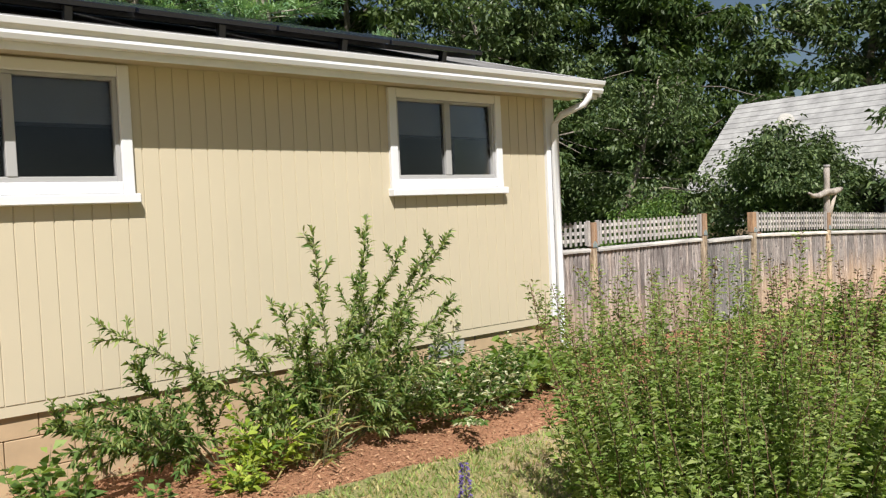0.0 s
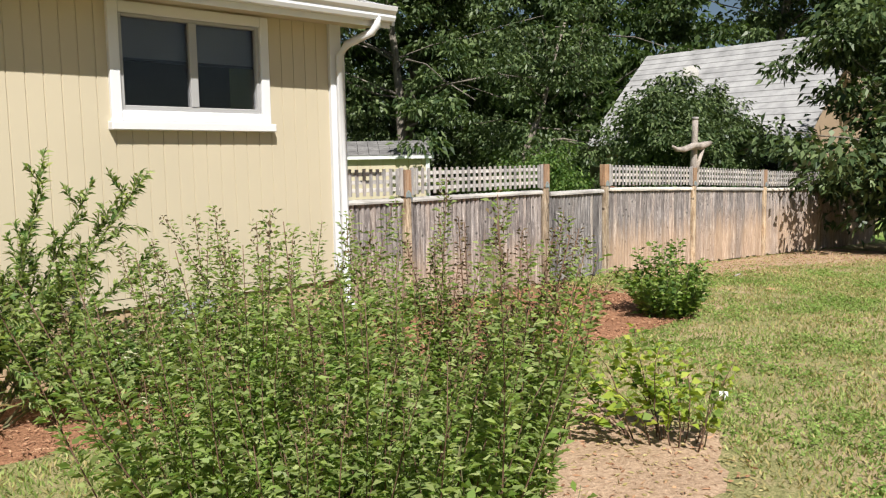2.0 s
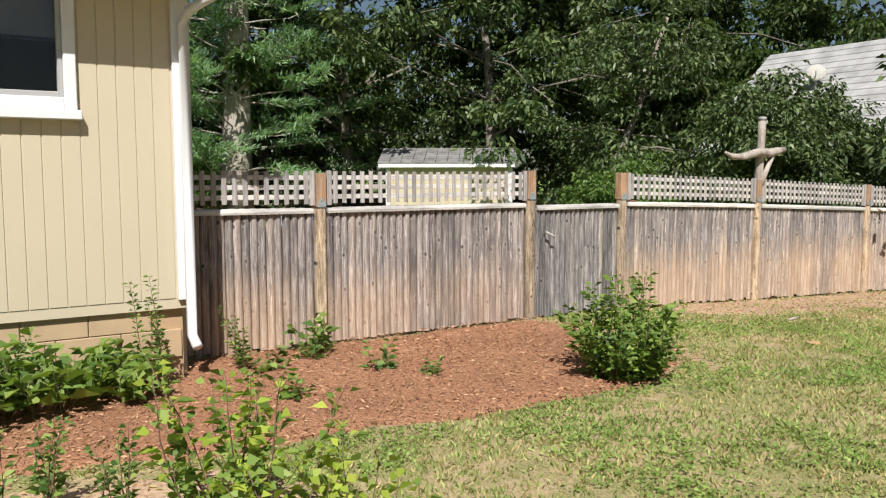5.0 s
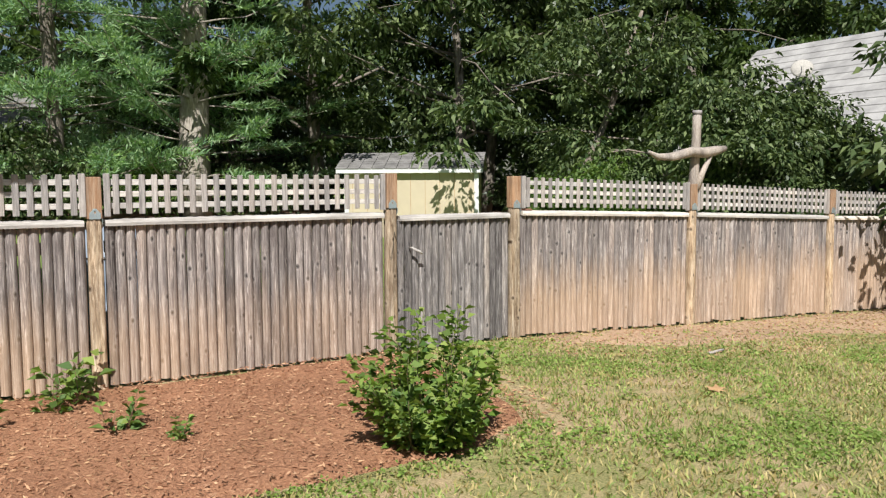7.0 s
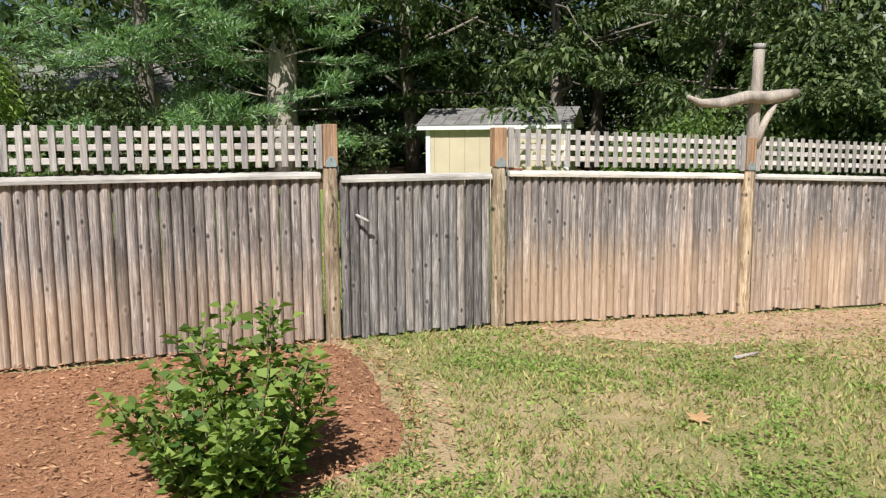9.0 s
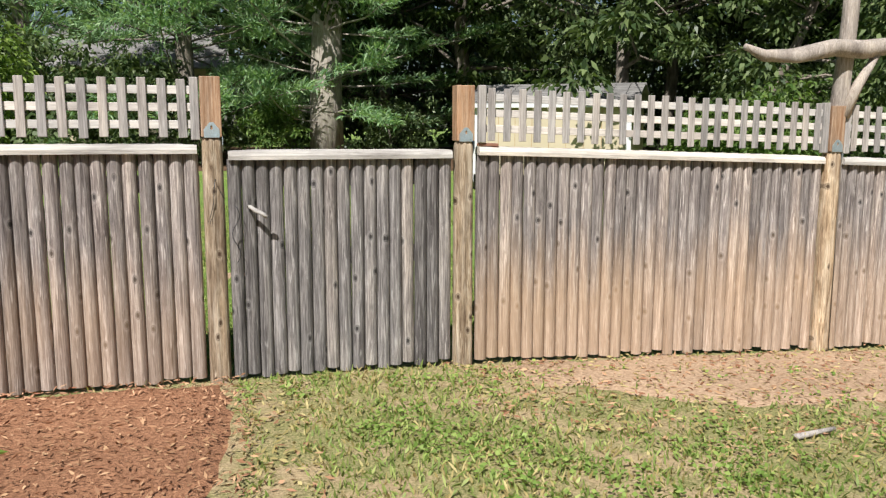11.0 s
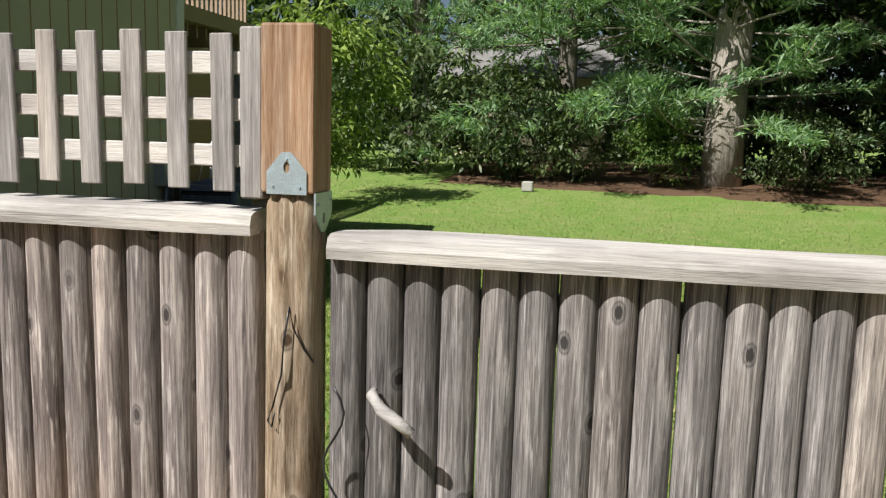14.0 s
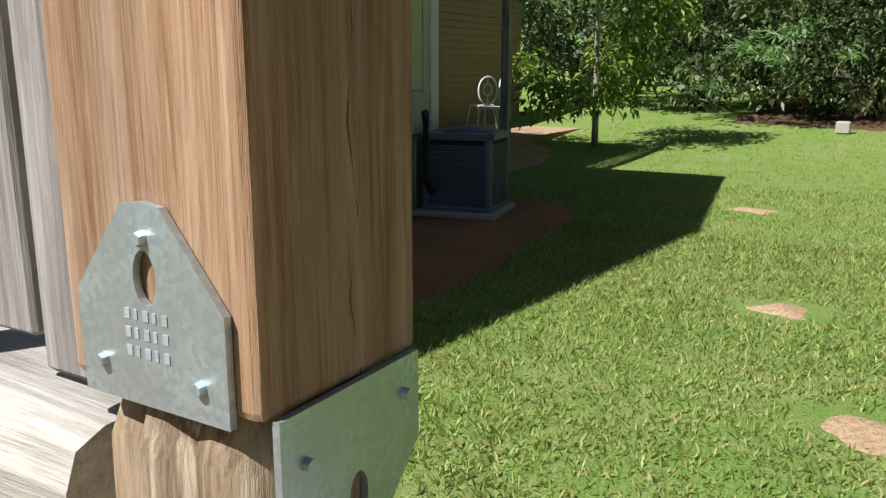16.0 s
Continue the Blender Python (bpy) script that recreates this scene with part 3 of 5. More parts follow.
def porch():
    p = thing("porch", label="shaded porch with brown clapboard wall under a dark deck", category="porch")
    for k in range(22):
        span("clapboard", (1.60 - 0.008 * (k % 2), 11.7, 0.1 + 0.125 * k), (1.65, 22.0, 0.1 + 0.125 * (k + 1) - 0.006), BROWNWALL, p)
    span("wall", (1.45, 11.7, 0), (1.585, 22.0, 2.86), BROWNWALL, p, 0)
    span("patio_floor", (1.66, 11.7, -0.05), (3.9, 20.0, 0.16), DIRT, p)
    span("return_wall", (1.5, 11.5, 0), (5.8, 11.6, 2.7), SHADE_WALL, p)
    span("deck", (1.4, 11.62, 2.62), (4.4, 16.4, 2.82), BROWNWALL, p)
    for k in range(18):
        span("joist", (1.7, 11.8 + 0.25 * k, 2.45), (4.3, 11.84 + 0.25 * k, 2.615), BROWNWALL, p)
    for k in range(35):
        span("baluster", (4.3, 11.8 + 0.13 * k, 2.82), (4.34, 11.84 + 0.13 * k, 3.6), BROWNWALL, p)
    span("rail", (4.28, 11.7, 3.6), (4.38, 16.4, 3.66), BROWNWALL, p)
    tagged(span("post", (4.14, 16.2, 0.0), (4.26, 16.32, 2.61), LATH, p), "pale grey wooden post")
    tagged(span("casing", (1.64, 17.3, 1.45), (1.69, 18.5, 2.45), WHITE, p), "white window frame")
    span("pane", (1.66, 17.4, 1.55), (1.70, 18.4, 2.35), BLACK, p, 0)


porch()


def patio_chair():
    c = thing("patio_chair", 3.1, 17.9, 0.16, 100, "white ornate metal patio chair on the porch", "chair", "chairs on the porch")
    bm = bmesh.new()
    bmesh.ops.create_cone(bm, cap_ends=True, segments=20, radius1=0.22, radius2=0.22, depth=0.03, matrix=Matrix.Translation((0, 0, 0.44)))
    part("seat", finish("seat", bm, WHITE), c)
    for a, b in ((-1, -1), (1, -1), (-1, 1), (1, 1)):
        part("leg", tubes("leg", [([(0.14 * a, 0.14 * b, 0.44), (0.18 * a, 0.18 * b, 0.2), (0.2 * a, 0.2 * b, 0)], [0.015, 0.014, 0.013])], WHITE), c)
    ring = [(0.19 * math.sin(t), -0.2, 0.70 - 0.24 * math.cos(t)) for t in np.linspace(0, 2 * math.pi, 17)]
    inner = [(0.09 * math.sin(t), -0.2, 0.72 - 0.1 * math.cos(t)) for t in np.linspace(0, 2 * math.pi, 13)]
    part("backrest", tubes("backrest", [(ring, [0.016] * 17), (inner, [0.012] * 13), ([(0, -0.2, 0.45), (0, -0.2, 0.62)], [0.012] * 2), ([(0, -0.2, 0.82), (0, -0.2, 0.94)], [0.012] * 2)], WHITE, 6), c)
    copy_thing(c, pose(2.6, 18.5, 0.16, 0, 0, 60))


patio_chair()


def air_conditioner():
    a = thing("air_conditioner", 6.24, 11.5, ground_z(6.3, 11.4) + 0.10, 12, "dark blue-grey outdoor air conditioning unit on a pad", "air conditioner")
    s, h = 0.28, 0.57
    part("pad", block("pad", 0.68, 0.68, 0.05, CONCRETE, 0.008), a)
    part("body", block("body", 2 * s - 0.02, 2 * s - 0.02, h, DARK, 0.05, 3), a, 0, 0, 0.05)
    fin = block("louvre", 2 * s - 0.1, 0.008, 0.012, BLUEGREY, 0)
    for side in range(4):
        for k in range(25):
            q = pose(0, 0, 0, 0, 0, 90 * side) @ pose(0, -s + 0.006, 0.09 + 0.0195 * k)
            part("louvre", fin, a).matrix_basis = q
    grid = block("guard_wire", 0.006, 0.006, h - 0.06, BLUEGREY, 0)
    for side in range(4):
        for k in range(6):
            part("guard_wire", grid, a).matrix_basis = pose(0, 0, 0, 0, 0, 90 * side) @ pose(-0.2 + 0.08 * k, -s - 0.002, 0.07)
    for u, v in ((-1, -1), (1, -1), (1, 1), (-1, 1)):
        part("corner", block("corner", 0.07, 0.07, h, BLUEGREY, 0.03, 3), a, u * (s - 0.025), v * (s - 0.025), 0.05)
    part("base_pan", block("base_pan", 2 * s + 0.02, 2 * s + 0.02, 0.05, BLUEGREY, 0.015, 2), a, 0, 0, 0.04)
    bm = bmesh.new()
    bmesh.ops.create_cube(bm, size=1.0, matrix=Matrix.Diagonal((2 * s + 0.03, 2 * s + 0.03, 0.05, 1)))
    bmesh.ops.bevel(bm, geom=[e for e in bm.edges if abs(e.verts[0].co.z - e.verts[1].co.z) > 0.01], offset=0.06, segments=4, affect="EDGES")
    part("top_cover", finish("top_cover", bm, BLUEGREY), a, 0, 0, 0.05 + h + 0.02)
    bm = bmesh.new()
    bmesh.ops.create_cone(bm, cap_ends=True, segments=28, radius1=0.25, radius2=0.06, depth=0.05)
    part("fan_grille", finish("fan_grille", bm, BLUEGREY, True), a, 0, 0, 0.05 + h + 0.065)
    part("hose", tubes("hose", [([(-0.2, -0.28, 0.2), (-0.22, -0.38, 0.3), (-0.2, -0.44, 0.62), (-0.17, -0.5, 0.78), (-0.14, -0.6, 0.84)], [0.03] * 5)], BLACK), a)
    b = thing("electrical_box", END_X + 0.05, 11.2, 0.75, label="grey electrical box fixed to the house wall", category="electrical box")
    part("body", block("body", 0.1, 0.22, 0.34, VINYL, 0.01, 2), b)
    part("conduit", tubes("conduit", [([(0, 0, 0.02), (0, 0, -0.6)], [0.016] * 2)], VINYL), b)


air_conditioner()


def rain_barrel():
    b = thing("rain_barrel", 7.35, 6.95, ground_z(7.35, 6.95) + 0.02, label="pale blue-grey plastic barrel behind the fence", category="barrel")
    bm = bmesh.new()
    outline = [(0.30, 0), (0.32, 0.03), (0.34, 0.3), (0.345, 0.45), (0.335, 0.47), (0.345, 0.49), (0.34, 0.75), (0.30, 0.92), (0.2, 1.0), (0.02, 1.03)]
    rings = [[bm.verts.new((r * math.cos(2 * math.pi * k / 32), r * math.sin(2 * math.pi * k / 32), z)) for k in range(32)] for r, z in outline]
    for r, s in zip(rings, rings[1:]):
        for k in range(32):
            bm.faces.new((r[k], r[(k + 1) % 32], s[(k + 1) % 32], s[k]))
    bm.faces.new(rings[0][::-1])
    bm.faces.new(rings[-1])
    part("body", finish("body", bm, TANKPAINT, True), b)
    part("lid_ring", tubes("lid_ring", [([(0.33 * math.cos(t), 0.33 * math.sin(t), 0.80) for t in np.linspace(0, 2 * math.pi, 25)], [0.012] * 25)], BLACK, 6), b)


rain_barrel()


# ---- the fence ----
FENCE_Y = 5.895
POSTS = [("Z", 7.09, 1.15), ("A", 9.291, 1.176), ("B", 10.515, 1.155), ("C", 12.75, 1.09), ("D", 15.08, 1.0), ("E", 17.4, 0.92)]


def picket(name, w, h, mat):
    """A half-round stockade board, its flat back at y = 0."""
    bm = bmesh.new()
    prof = [(w / 2 * math.cos(a), -0.031 * math.sin(a) - 0.004) for a in np.linspace(0, math.pi, 9)]
    prof = [(w / 2, 0.0)] + prof + [(-w / 2, 0.0)]
    low = [bm.verts.new((x, y, 0)) for x, y in prof]
    top = [bm.verts.new((x, y, h)) for x, y in prof]
    for k in range(len(prof)):
        bm.faces.new((low[k], low[(k + 1) % len(prof)], top[(k + 1) % len(prof)], top[k]))
    for f in (bm.faces.new(top), bm.faces.new(low[::-1])):
        for e in f.edges:
            e.smooth = False
    bmesh.ops.recalc_face_normals(bm, faces=bm.faces[:])
    return finish(name, bm, mat, True)


def cap_rail(length):
    """A rail with a rounded top front edge and cut ends."""
    prof = [(-0.018, 0.0), (-0.020, 0.020), (-0.012, 0.038), (0.005, 0.044), (0.06, 0.046), (0.075, 0.036), (0.078, 0.0)]
    bm = bmesh.new()
    n = max(4, int(length / 0.12))
    rings = []
    for i in range(n + 1):
        x = -length / 2 + length * i / n
        s = 0.82 if i in (0, n) else 1.0
        rings.append([bm.verts.new((x, y * s + 0.002 * noise.noise((x * 3, y * 20, z * 20)), z * (1 if s == 1 else 0.9) + 0.002 * noise.noise((x * 4, y * 9, 7)))) for y, z in prof])
    for r, s in zip(rings, rings[1:]):
        for k in range(len(prof)):
            bm.faces.new((r[k], r[(k + 1) % len(prof)], s[(k + 1) % len(prof)], s[k]))
    bm.faces.new(rings[0])
    bm.faces.new(rings[-1][::-1])
    bmesh.ops.recalc_face_normals(bm, faces=bm.faces[:])
    return finish("cap_rail", bm, CAPWOOD)


def lattice(parent, x0, x1, z0, z1, h=0.265):
    """Upright laths in front of three cross laths."""
    slope = (z1 - z0) / (x1 - x0)
    n = int(round((x1 - x0) / 0.083))
    upright = block("lath", 0.039, 0.009, h, LATH, 0.002)
    for k in range(n):
        x = x0 + (x1 - x0) * (k + 0.5) / n
        part("lath", upright, parent, x + random.uniform(-0.002, 0.002), FENCE_Y - 0.006, z0 + slope * (x - x0) + random.uniform(-0.004, 0.004), 0, random.uniform(-0.8, 0.8), 0)
    cross = block("cross_lath", math.hypot(x1 - x0, z1 - z0), 0.009, 0.038, LATHX, 0.002)
    tilt = -math.degrees(math.atan(slope))
    for z in (0.04, 0.118, 0.196):
        part("cross_lath", cross, parent, (x0 + x1) / 2, FENCE_Y + 0.006, (z0 + z1) / 2 + z, 0, tilt, 0)
    edge = block("edge_strip", 0.04, 0.03, h + 0.02, LATH, 0.003)
    for x, z in ((x0 - 0.012, z0), (x1 + 0.012, z1)):
        part("edge_strip", edge, parent, x, FENCE_Y - 0.002, z - 0.012)


def fence_panel(x0, x1, c0, c1, topped=True, lift=0.02):
    """Boards between two posts under a cap rail whose height runs from c0 to c1."""
    f = thing("stockade_fence", label="weathered half-round stockade fence panel with soil-stained foot and lattice top", category="fence", group="fence panels")
    n = int(round((x1 - x0) / 0.066))
    w = (x1 - x0) / n
    shapes = {}
    for k in range(n):
        x = x0 + w * (k + 0.5)
        top = c0 + (c1 - c0) * (x - x0) / (x1 - x0)
        foot = ground_z(x, FENCE_Y) + lift + random.choice((0, 0, 0.008, 0.016, -0.008))
        h = round(top - foot + 0.004, 2)
        if h not in shapes:
            shapes[h] = picket("board", w * 1.0, h, BOARD)
        part("board", shapes[h], f, x, FENCE_Y + 0.028 + random.uniform(-0.003, 0.003), top + 0.004 - h, 0, random.uniform(-0.25, 0.25), random.uniform(-3, 3))
    tilt = -math.degrees(math.atan((c1 - c0) / (x1 - x0)))
    part("cap_rail", cap_rail(x1 - x0 - 0.01), f, (x0 + x1) / 2, FENCE_Y - 0.012, (c0 + c1) / 2, 0, tilt, 0)
    back = block("back_rail", x1 - x0, 0.04, 0.08, BOARD, 0.004)
    for z in (-0.18, -0.85):
        part("back_rail", back, f, (x0 + x1) / 2, FENCE_Y + 0.05, (c0 + c1) / 2 + z, 0, tilt, 0)
    if topped:
        lattice(f, x0 + 0.035, x1 - 0.02, c0 + 0.074, c1 + 0.074)
    return f


def screw(parent, x, y, z, turn=0, r=0.0028):
    bm = bmesh.new()
    bmesh.ops.create_cone(bm, cap_ends=True, segments=6, radius1=r, radius2=r * 0.8, depth=0.003)
    bmesh.ops.rotate(bm, verts=bm.verts[:], matrix=Matrix.Rotation(radians(90), 3, "X"))
    part("screw", finish("screw", bm, ZINC), parent, x, y, z, 0, 0, turn)


def plate_mesh(w=0.070, h=0.070):
    """A house-shaped steel plate with an oval hole, foot at z = 0, front at y = 0."""
    outline = [(-w / 2, 0), (w / 2, 0), (w / 2, h * 0.53), (w * 0.13, h * 0.98), (0.0, h), (-w * 0.13, h * 0.98), (-w / 2, h * 0.53)]
    bm = bmesh.new()
    hole = [(0.0055 * math.cos(t), h * 0.64 + 0.0095 * math.sin(t)) for t in np.linspace(0, 2 * math.pi, 15)[:-1]]
    edges = []
    for loop in (outline, hole):
        vs = [bm.verts.new((x, 0, z)) for x, z in loop]
        edges += [bm.edges.new((a, b)) for a, b in zip(vs, vs[1:] + vs[:1])]
    bmesh.ops.triangle_fill(bm, use_beauty=True, edges=edges)
    r = bmesh.ops.extrude_face_region(bm, geom=bm.faces[:])
    for v in r["geom"]:
        if isinstance(v, bmesh.types.BMVert):
            v.co.y += 0.003
    bmesh.ops.recalc_face_normals(bm, faces=bm.faces[:])
    return finish("bracket_plate", bm, ZINC)


def fence_post(x, top, tall=0.295, seed=0):
    rng = random.Random(seed)
    foot = ground_z(x, FENCE_Y) - 0.05
    p = thing("fence_post", x, 5.906, foot, label="round grey fence post carrying an orange-brown square extension", category="fence post", group="fence posts")
    h = top - foot
    bm = bmesh.new()
    rings = []
    for z, r in ((0, 0.051), (0.15, 0.051), (0.5, 0.050), (0.8, 0.049), (h - 0.05, 0.048), (h - 0.022, 0.0475), (h - 0.002, 0.041)):
        ring = []
        for k in range(28):
            a = 2 * math.pi * k / 28
            flat = max(abs(math.cos(a)), abs(math.sin(a))) ** 0.45
            rr = r / flat * 0.985 + 0.0018 * noise.noise((3 * math.cos(a), 3 * math.sin(a), z * 2 + seed))
            crack = 0.007 if k in (5 + seed % 4, 19, 22) else 0
            ring.append(bm.verts.new(((rr - crack) * math.cos(a), (rr - crack) * math.sin(a), z)))
        rings.append(ring)
    for r, s in zip(rings, rings[1:]):
        for k in range(28):
            bm.faces.new((r[k], r[(k + 1) % 28], s[(k + 1) % 28], s[k]))
    for f in (bm.faces.new(rings[-1]), bm.faces.new(rings[0][::-1])):
        for e in f.edges:
            e.smooth = False
    part("round_post", finish("round_post", bm, ROUNDPOST, True), p)
    part("square_extension", block("square_extension", 0.093, 0.088, tall, NEWPOST, 0.004, 2), p, 0, 0.0, h)
    crack = [(0.0462, 0.004 + 0.004 * math.sin(3 * k + seed), h + tall * k / 9) for k in range(10)]
    part("crack", tubes("crack", [(crack, [0.0003, 0.0007, 0.0005, 0.0008, 0.0005, 0.0004, 0.0006, 0.0004, 0.0003, 0.0002])], RUSTY, 5), p)
    plate = plate_mesh()
    part("bracket_plate", plate, p, 0.001, -0.0475, h - 0.002)
    for dx, dz in ((-0.024, 0.013), (0.023, 0.012), (0.0, 0.058)):
        screw(p, 0.001 + dx, -0.0485, h - 0.002 + dz)
    for row in range(3):
        for k in range(5):
            x, z = -0.010 + 0.0045 * k, h + 0.015 + 0.0065 * row
            span("stamped_mark", (x, -0.0478, z), (x + 0.0026 - 0.0008 * (k % 2), -0.0474, z + 0.0036), STAMP, p, 0)
    side = plate_mesh(0.080, 0.068)
    part("bracket_plate", side, p, 0.0495, 0.0, h + 0.001, 0, 180, 90)
    for dy, dz in ((-0.028, -0.018), (0.03, -0.014)):
        screw(p, 0.0505, dy, h + dz, 90)
    return p


fence_panel(5.97, 7.03, 1.105, 1.10)
fence_panel(7.15, 9.228, 1.10, 1.10)
fence_panel(10.585, 12.69, 1.085, 1.02)
fence_panel(12.81, 15.02, 1.015, 0.93)
fence_panel(15.14, 17.34, 0.92, 0.85)
fence_panel(17.46, 20.4, 0.84, 0.78, False)
for k, (letter, x, top) in enumerate(POSTS):
    fence_post(x, top, 0.275 if letter != "C" else 0.26, k)


def gate():
    x0, x1, top = 9.356, 10.452, 1.07
    g = thing("gate", label="closed weathered grey half-round board gate with cap rail", category="gate")
    n = 17
    w = (x1 - x0) / n
    shapes = [picket("board", w * 1.005, h, GATEWOOD) for h in (1.055, 1.045, 1.065)]
    for k in range(n):
        me = shapes[k % 3]
        h = (1.055, 1.045, 1.065)[k % 3]
        part("board", me, g, x0 + w * (k + 0.5), FENCE_Y + 0.022 + random.uniform(-0.002, 0.002), top + 0.004 - h, 0, random.uniform(-0.2, 0.2), random.uniform(-2, 2))
    part("cap_rail", cap_rail(x1 - x0 - 0.01), g, (x0 + x1) / 2, FENCE_Y - 0.018, top)
    back = block("back_rail", x1 - x0, 0.04, 0.08, GATEWOOD, 0.004)
    for z in (0.12, 0.55, 0.94):
        part("back_rail", back, g, (x0 + x1) / 2, FENCE_Y + 0.045, z)
    run = ([(9.445, 5.868, 0.852), (9.452, 5.835, 0.853), (9.475, 5.812, 0.838), (9.505, 5.805, 0.822), (9.528, 5.803, 0.806)], [0.007, 0.010, 0.011, 0.0105, 0.009])
    tagged(part("handle", tubes("handle", [run], CAPWOOD, 10), g), "pale curved driftwood-like handle")
    cord = [(9.385 + 0.018 * math.sin(t * 1.9), 5.838, 0.86 - 0.055 * t) for t in np.linspace(0, 5, 14)]
    tagged(part("cord", tubes("cord", [(cord, [0.0022] * 14)], BLACK, 5), g), "thin dark hanging cord")


gate()


def hanging_cord():
    runs = [([(9.30, 5.853, 0.985), (9.292, 5.85, 0.93), (9.288, 5.848, 0.87), (9.272, 5.848, 0.81), (9.262, 5.85, 0.785), (9.27, 5.85, 0.775), (9.275, 5.849, 0.80)], [0.0018] * 7),
            ([(9.30, 5.853, 0.985), (9.308, 5.852, 0.95), (9.325, 5.856, 0.915), (9.338, 5.868, 0.89)], [0.0018] * 4)]
    tagged(new("hanging_cord", tubes("hanging_cord", runs, BLACK, 5)), "thin dark cord hanging on the fence post", "cord")


hanging_cord()


def wood_scrap():
    w = tagged(new("wood_scrap", block("wood_scrap", 0.11, 0.045, 0.016, RUSTY, 0.004, 2)), "red-brown scrap of wood lying on the cap rail", "wood scrap")
    w.matrix_basis = pose(10.645, FENCE_Y + 0.012, 1.128, 0, 2, -14)


wood_scrap()


def driftwood_cross():
    d = thing("driftwood_cross", 12.78, 5.93, ground_z(12.78, 5.93) - 0.03, label="grey driftwood cross standing behind the fence", category="cross")
    part("upright", tubes("upright", [([(0, 0, 0), (0.0, 0, 1.25), (0.03, 0, 1.6), (0.055, 0, 2.0), (0.06, 0, 2.19)], [0.06, 0.055, 0.05, 0.047, 0.045])], DRIFT, 10), d)
    part("cap", tubes("cap", [([(0.06, 0, 2.185), (0.061, 0, 2.225)], [0.05, 0.05])], LATH, 10), d)
    part("arm", tubes("arm", [([(-0.68, -0.07, 1.79), (-0.55, -0.06, 1.745), (-0.35, -0.06, 1.75), (-0.1, -0.07, 1.80), (0.1, -0.07, 1.795), (0.28, -0.06, 1.82), (0.42, -0.06, 1.845)], [0.018, 0.034, 0.043, 0.05, 0.055, 0.05, 0.03])], DRIFT, 10), d)
    part("brace", tubes("brace", [([(0.02, -0.04, 1.42), (0.09, -0.06, 1.6), (0.2, -0.07, 1.78)], [0.035, 0.03, 0.02])], DRIFT, 8), d)


driftwood_cross()


# ---- shed and far house ----
def shed():
    s = thing("shed", 14.45, 18.6, ground_z(16, 18), -36.0, "small cream garden shed with a dark shingle roof", "shed")
    L, W, H = 3.55, 2.2, 1.62
    span("wall", (0.18, 0.12, 0), (L - 0.1, 0.2, H), SHEDWALL, s)
    span("wall", (0.18, W, 0), (L - 0.1, W + 0.08, H), SHEDWALL, s)
    span("wall", (0.18, 0.21, 0), (0.26, W, H), SHEDWALL, s)
    span("wall", (L - 0.18, 0.21, 0), (L - 0.1, W, H), SHEDWALL, s)
    for k in range(9):
        span("batten", (0.35 + 0.36 * k, 0.112, 0.05), (0.36 + 0.36 * k, 0.125, H), MORTAR, s, 0)
    span("corner_trim", (0.15, 0.09, 0), (0.26, 0.115, H), WHITE, s)
    span("corner_trim", (L - 0.19, 0.09, 0), (L - 0.08, 0.115, H), WHITE, s)
    span("fascia", (-0.03, -0.03, 1.58), (L + 0.03, 0.0, 1.69), WHITE, s)
    rise = 0.42
    for j in range(7):
        y0, y1 = -0.04 + 0.19 * j, -0.04 + 0.19 * (j + 1)
        for k in range(12):
            x0 = -0.05 + (L + 0.1) / 12 * k
            me = pitched("shingle", [(x0, y0, 1.70 + rise * y0 / 1.3 + 0.015), (x0 + (L + 0.1) / 12 - 0.012, y0, 1.70 + rise * y0 / 1.3 + 0.015), (x0 + (L + 0.1) / 12 - 0.012, y1 + 0.02, 1.70 + rise * (y1 + 0.02) / 1.3), (x0, y1 + 0.02, 1.70 + rise * (y1 + 0.02) / 1.3)], DARKROOF, 0.02)
            new("shingle", me).parent = s
    new("roof", pitched("roof", [(-0.05, 1.28, 1.70 + rise), (L + 0.05, 1.28, 1.70 + rise), (L + 0.05, 2.5, 1.70), (-0.05, 2.5, 1.70)], DARKROOF)).parent = s


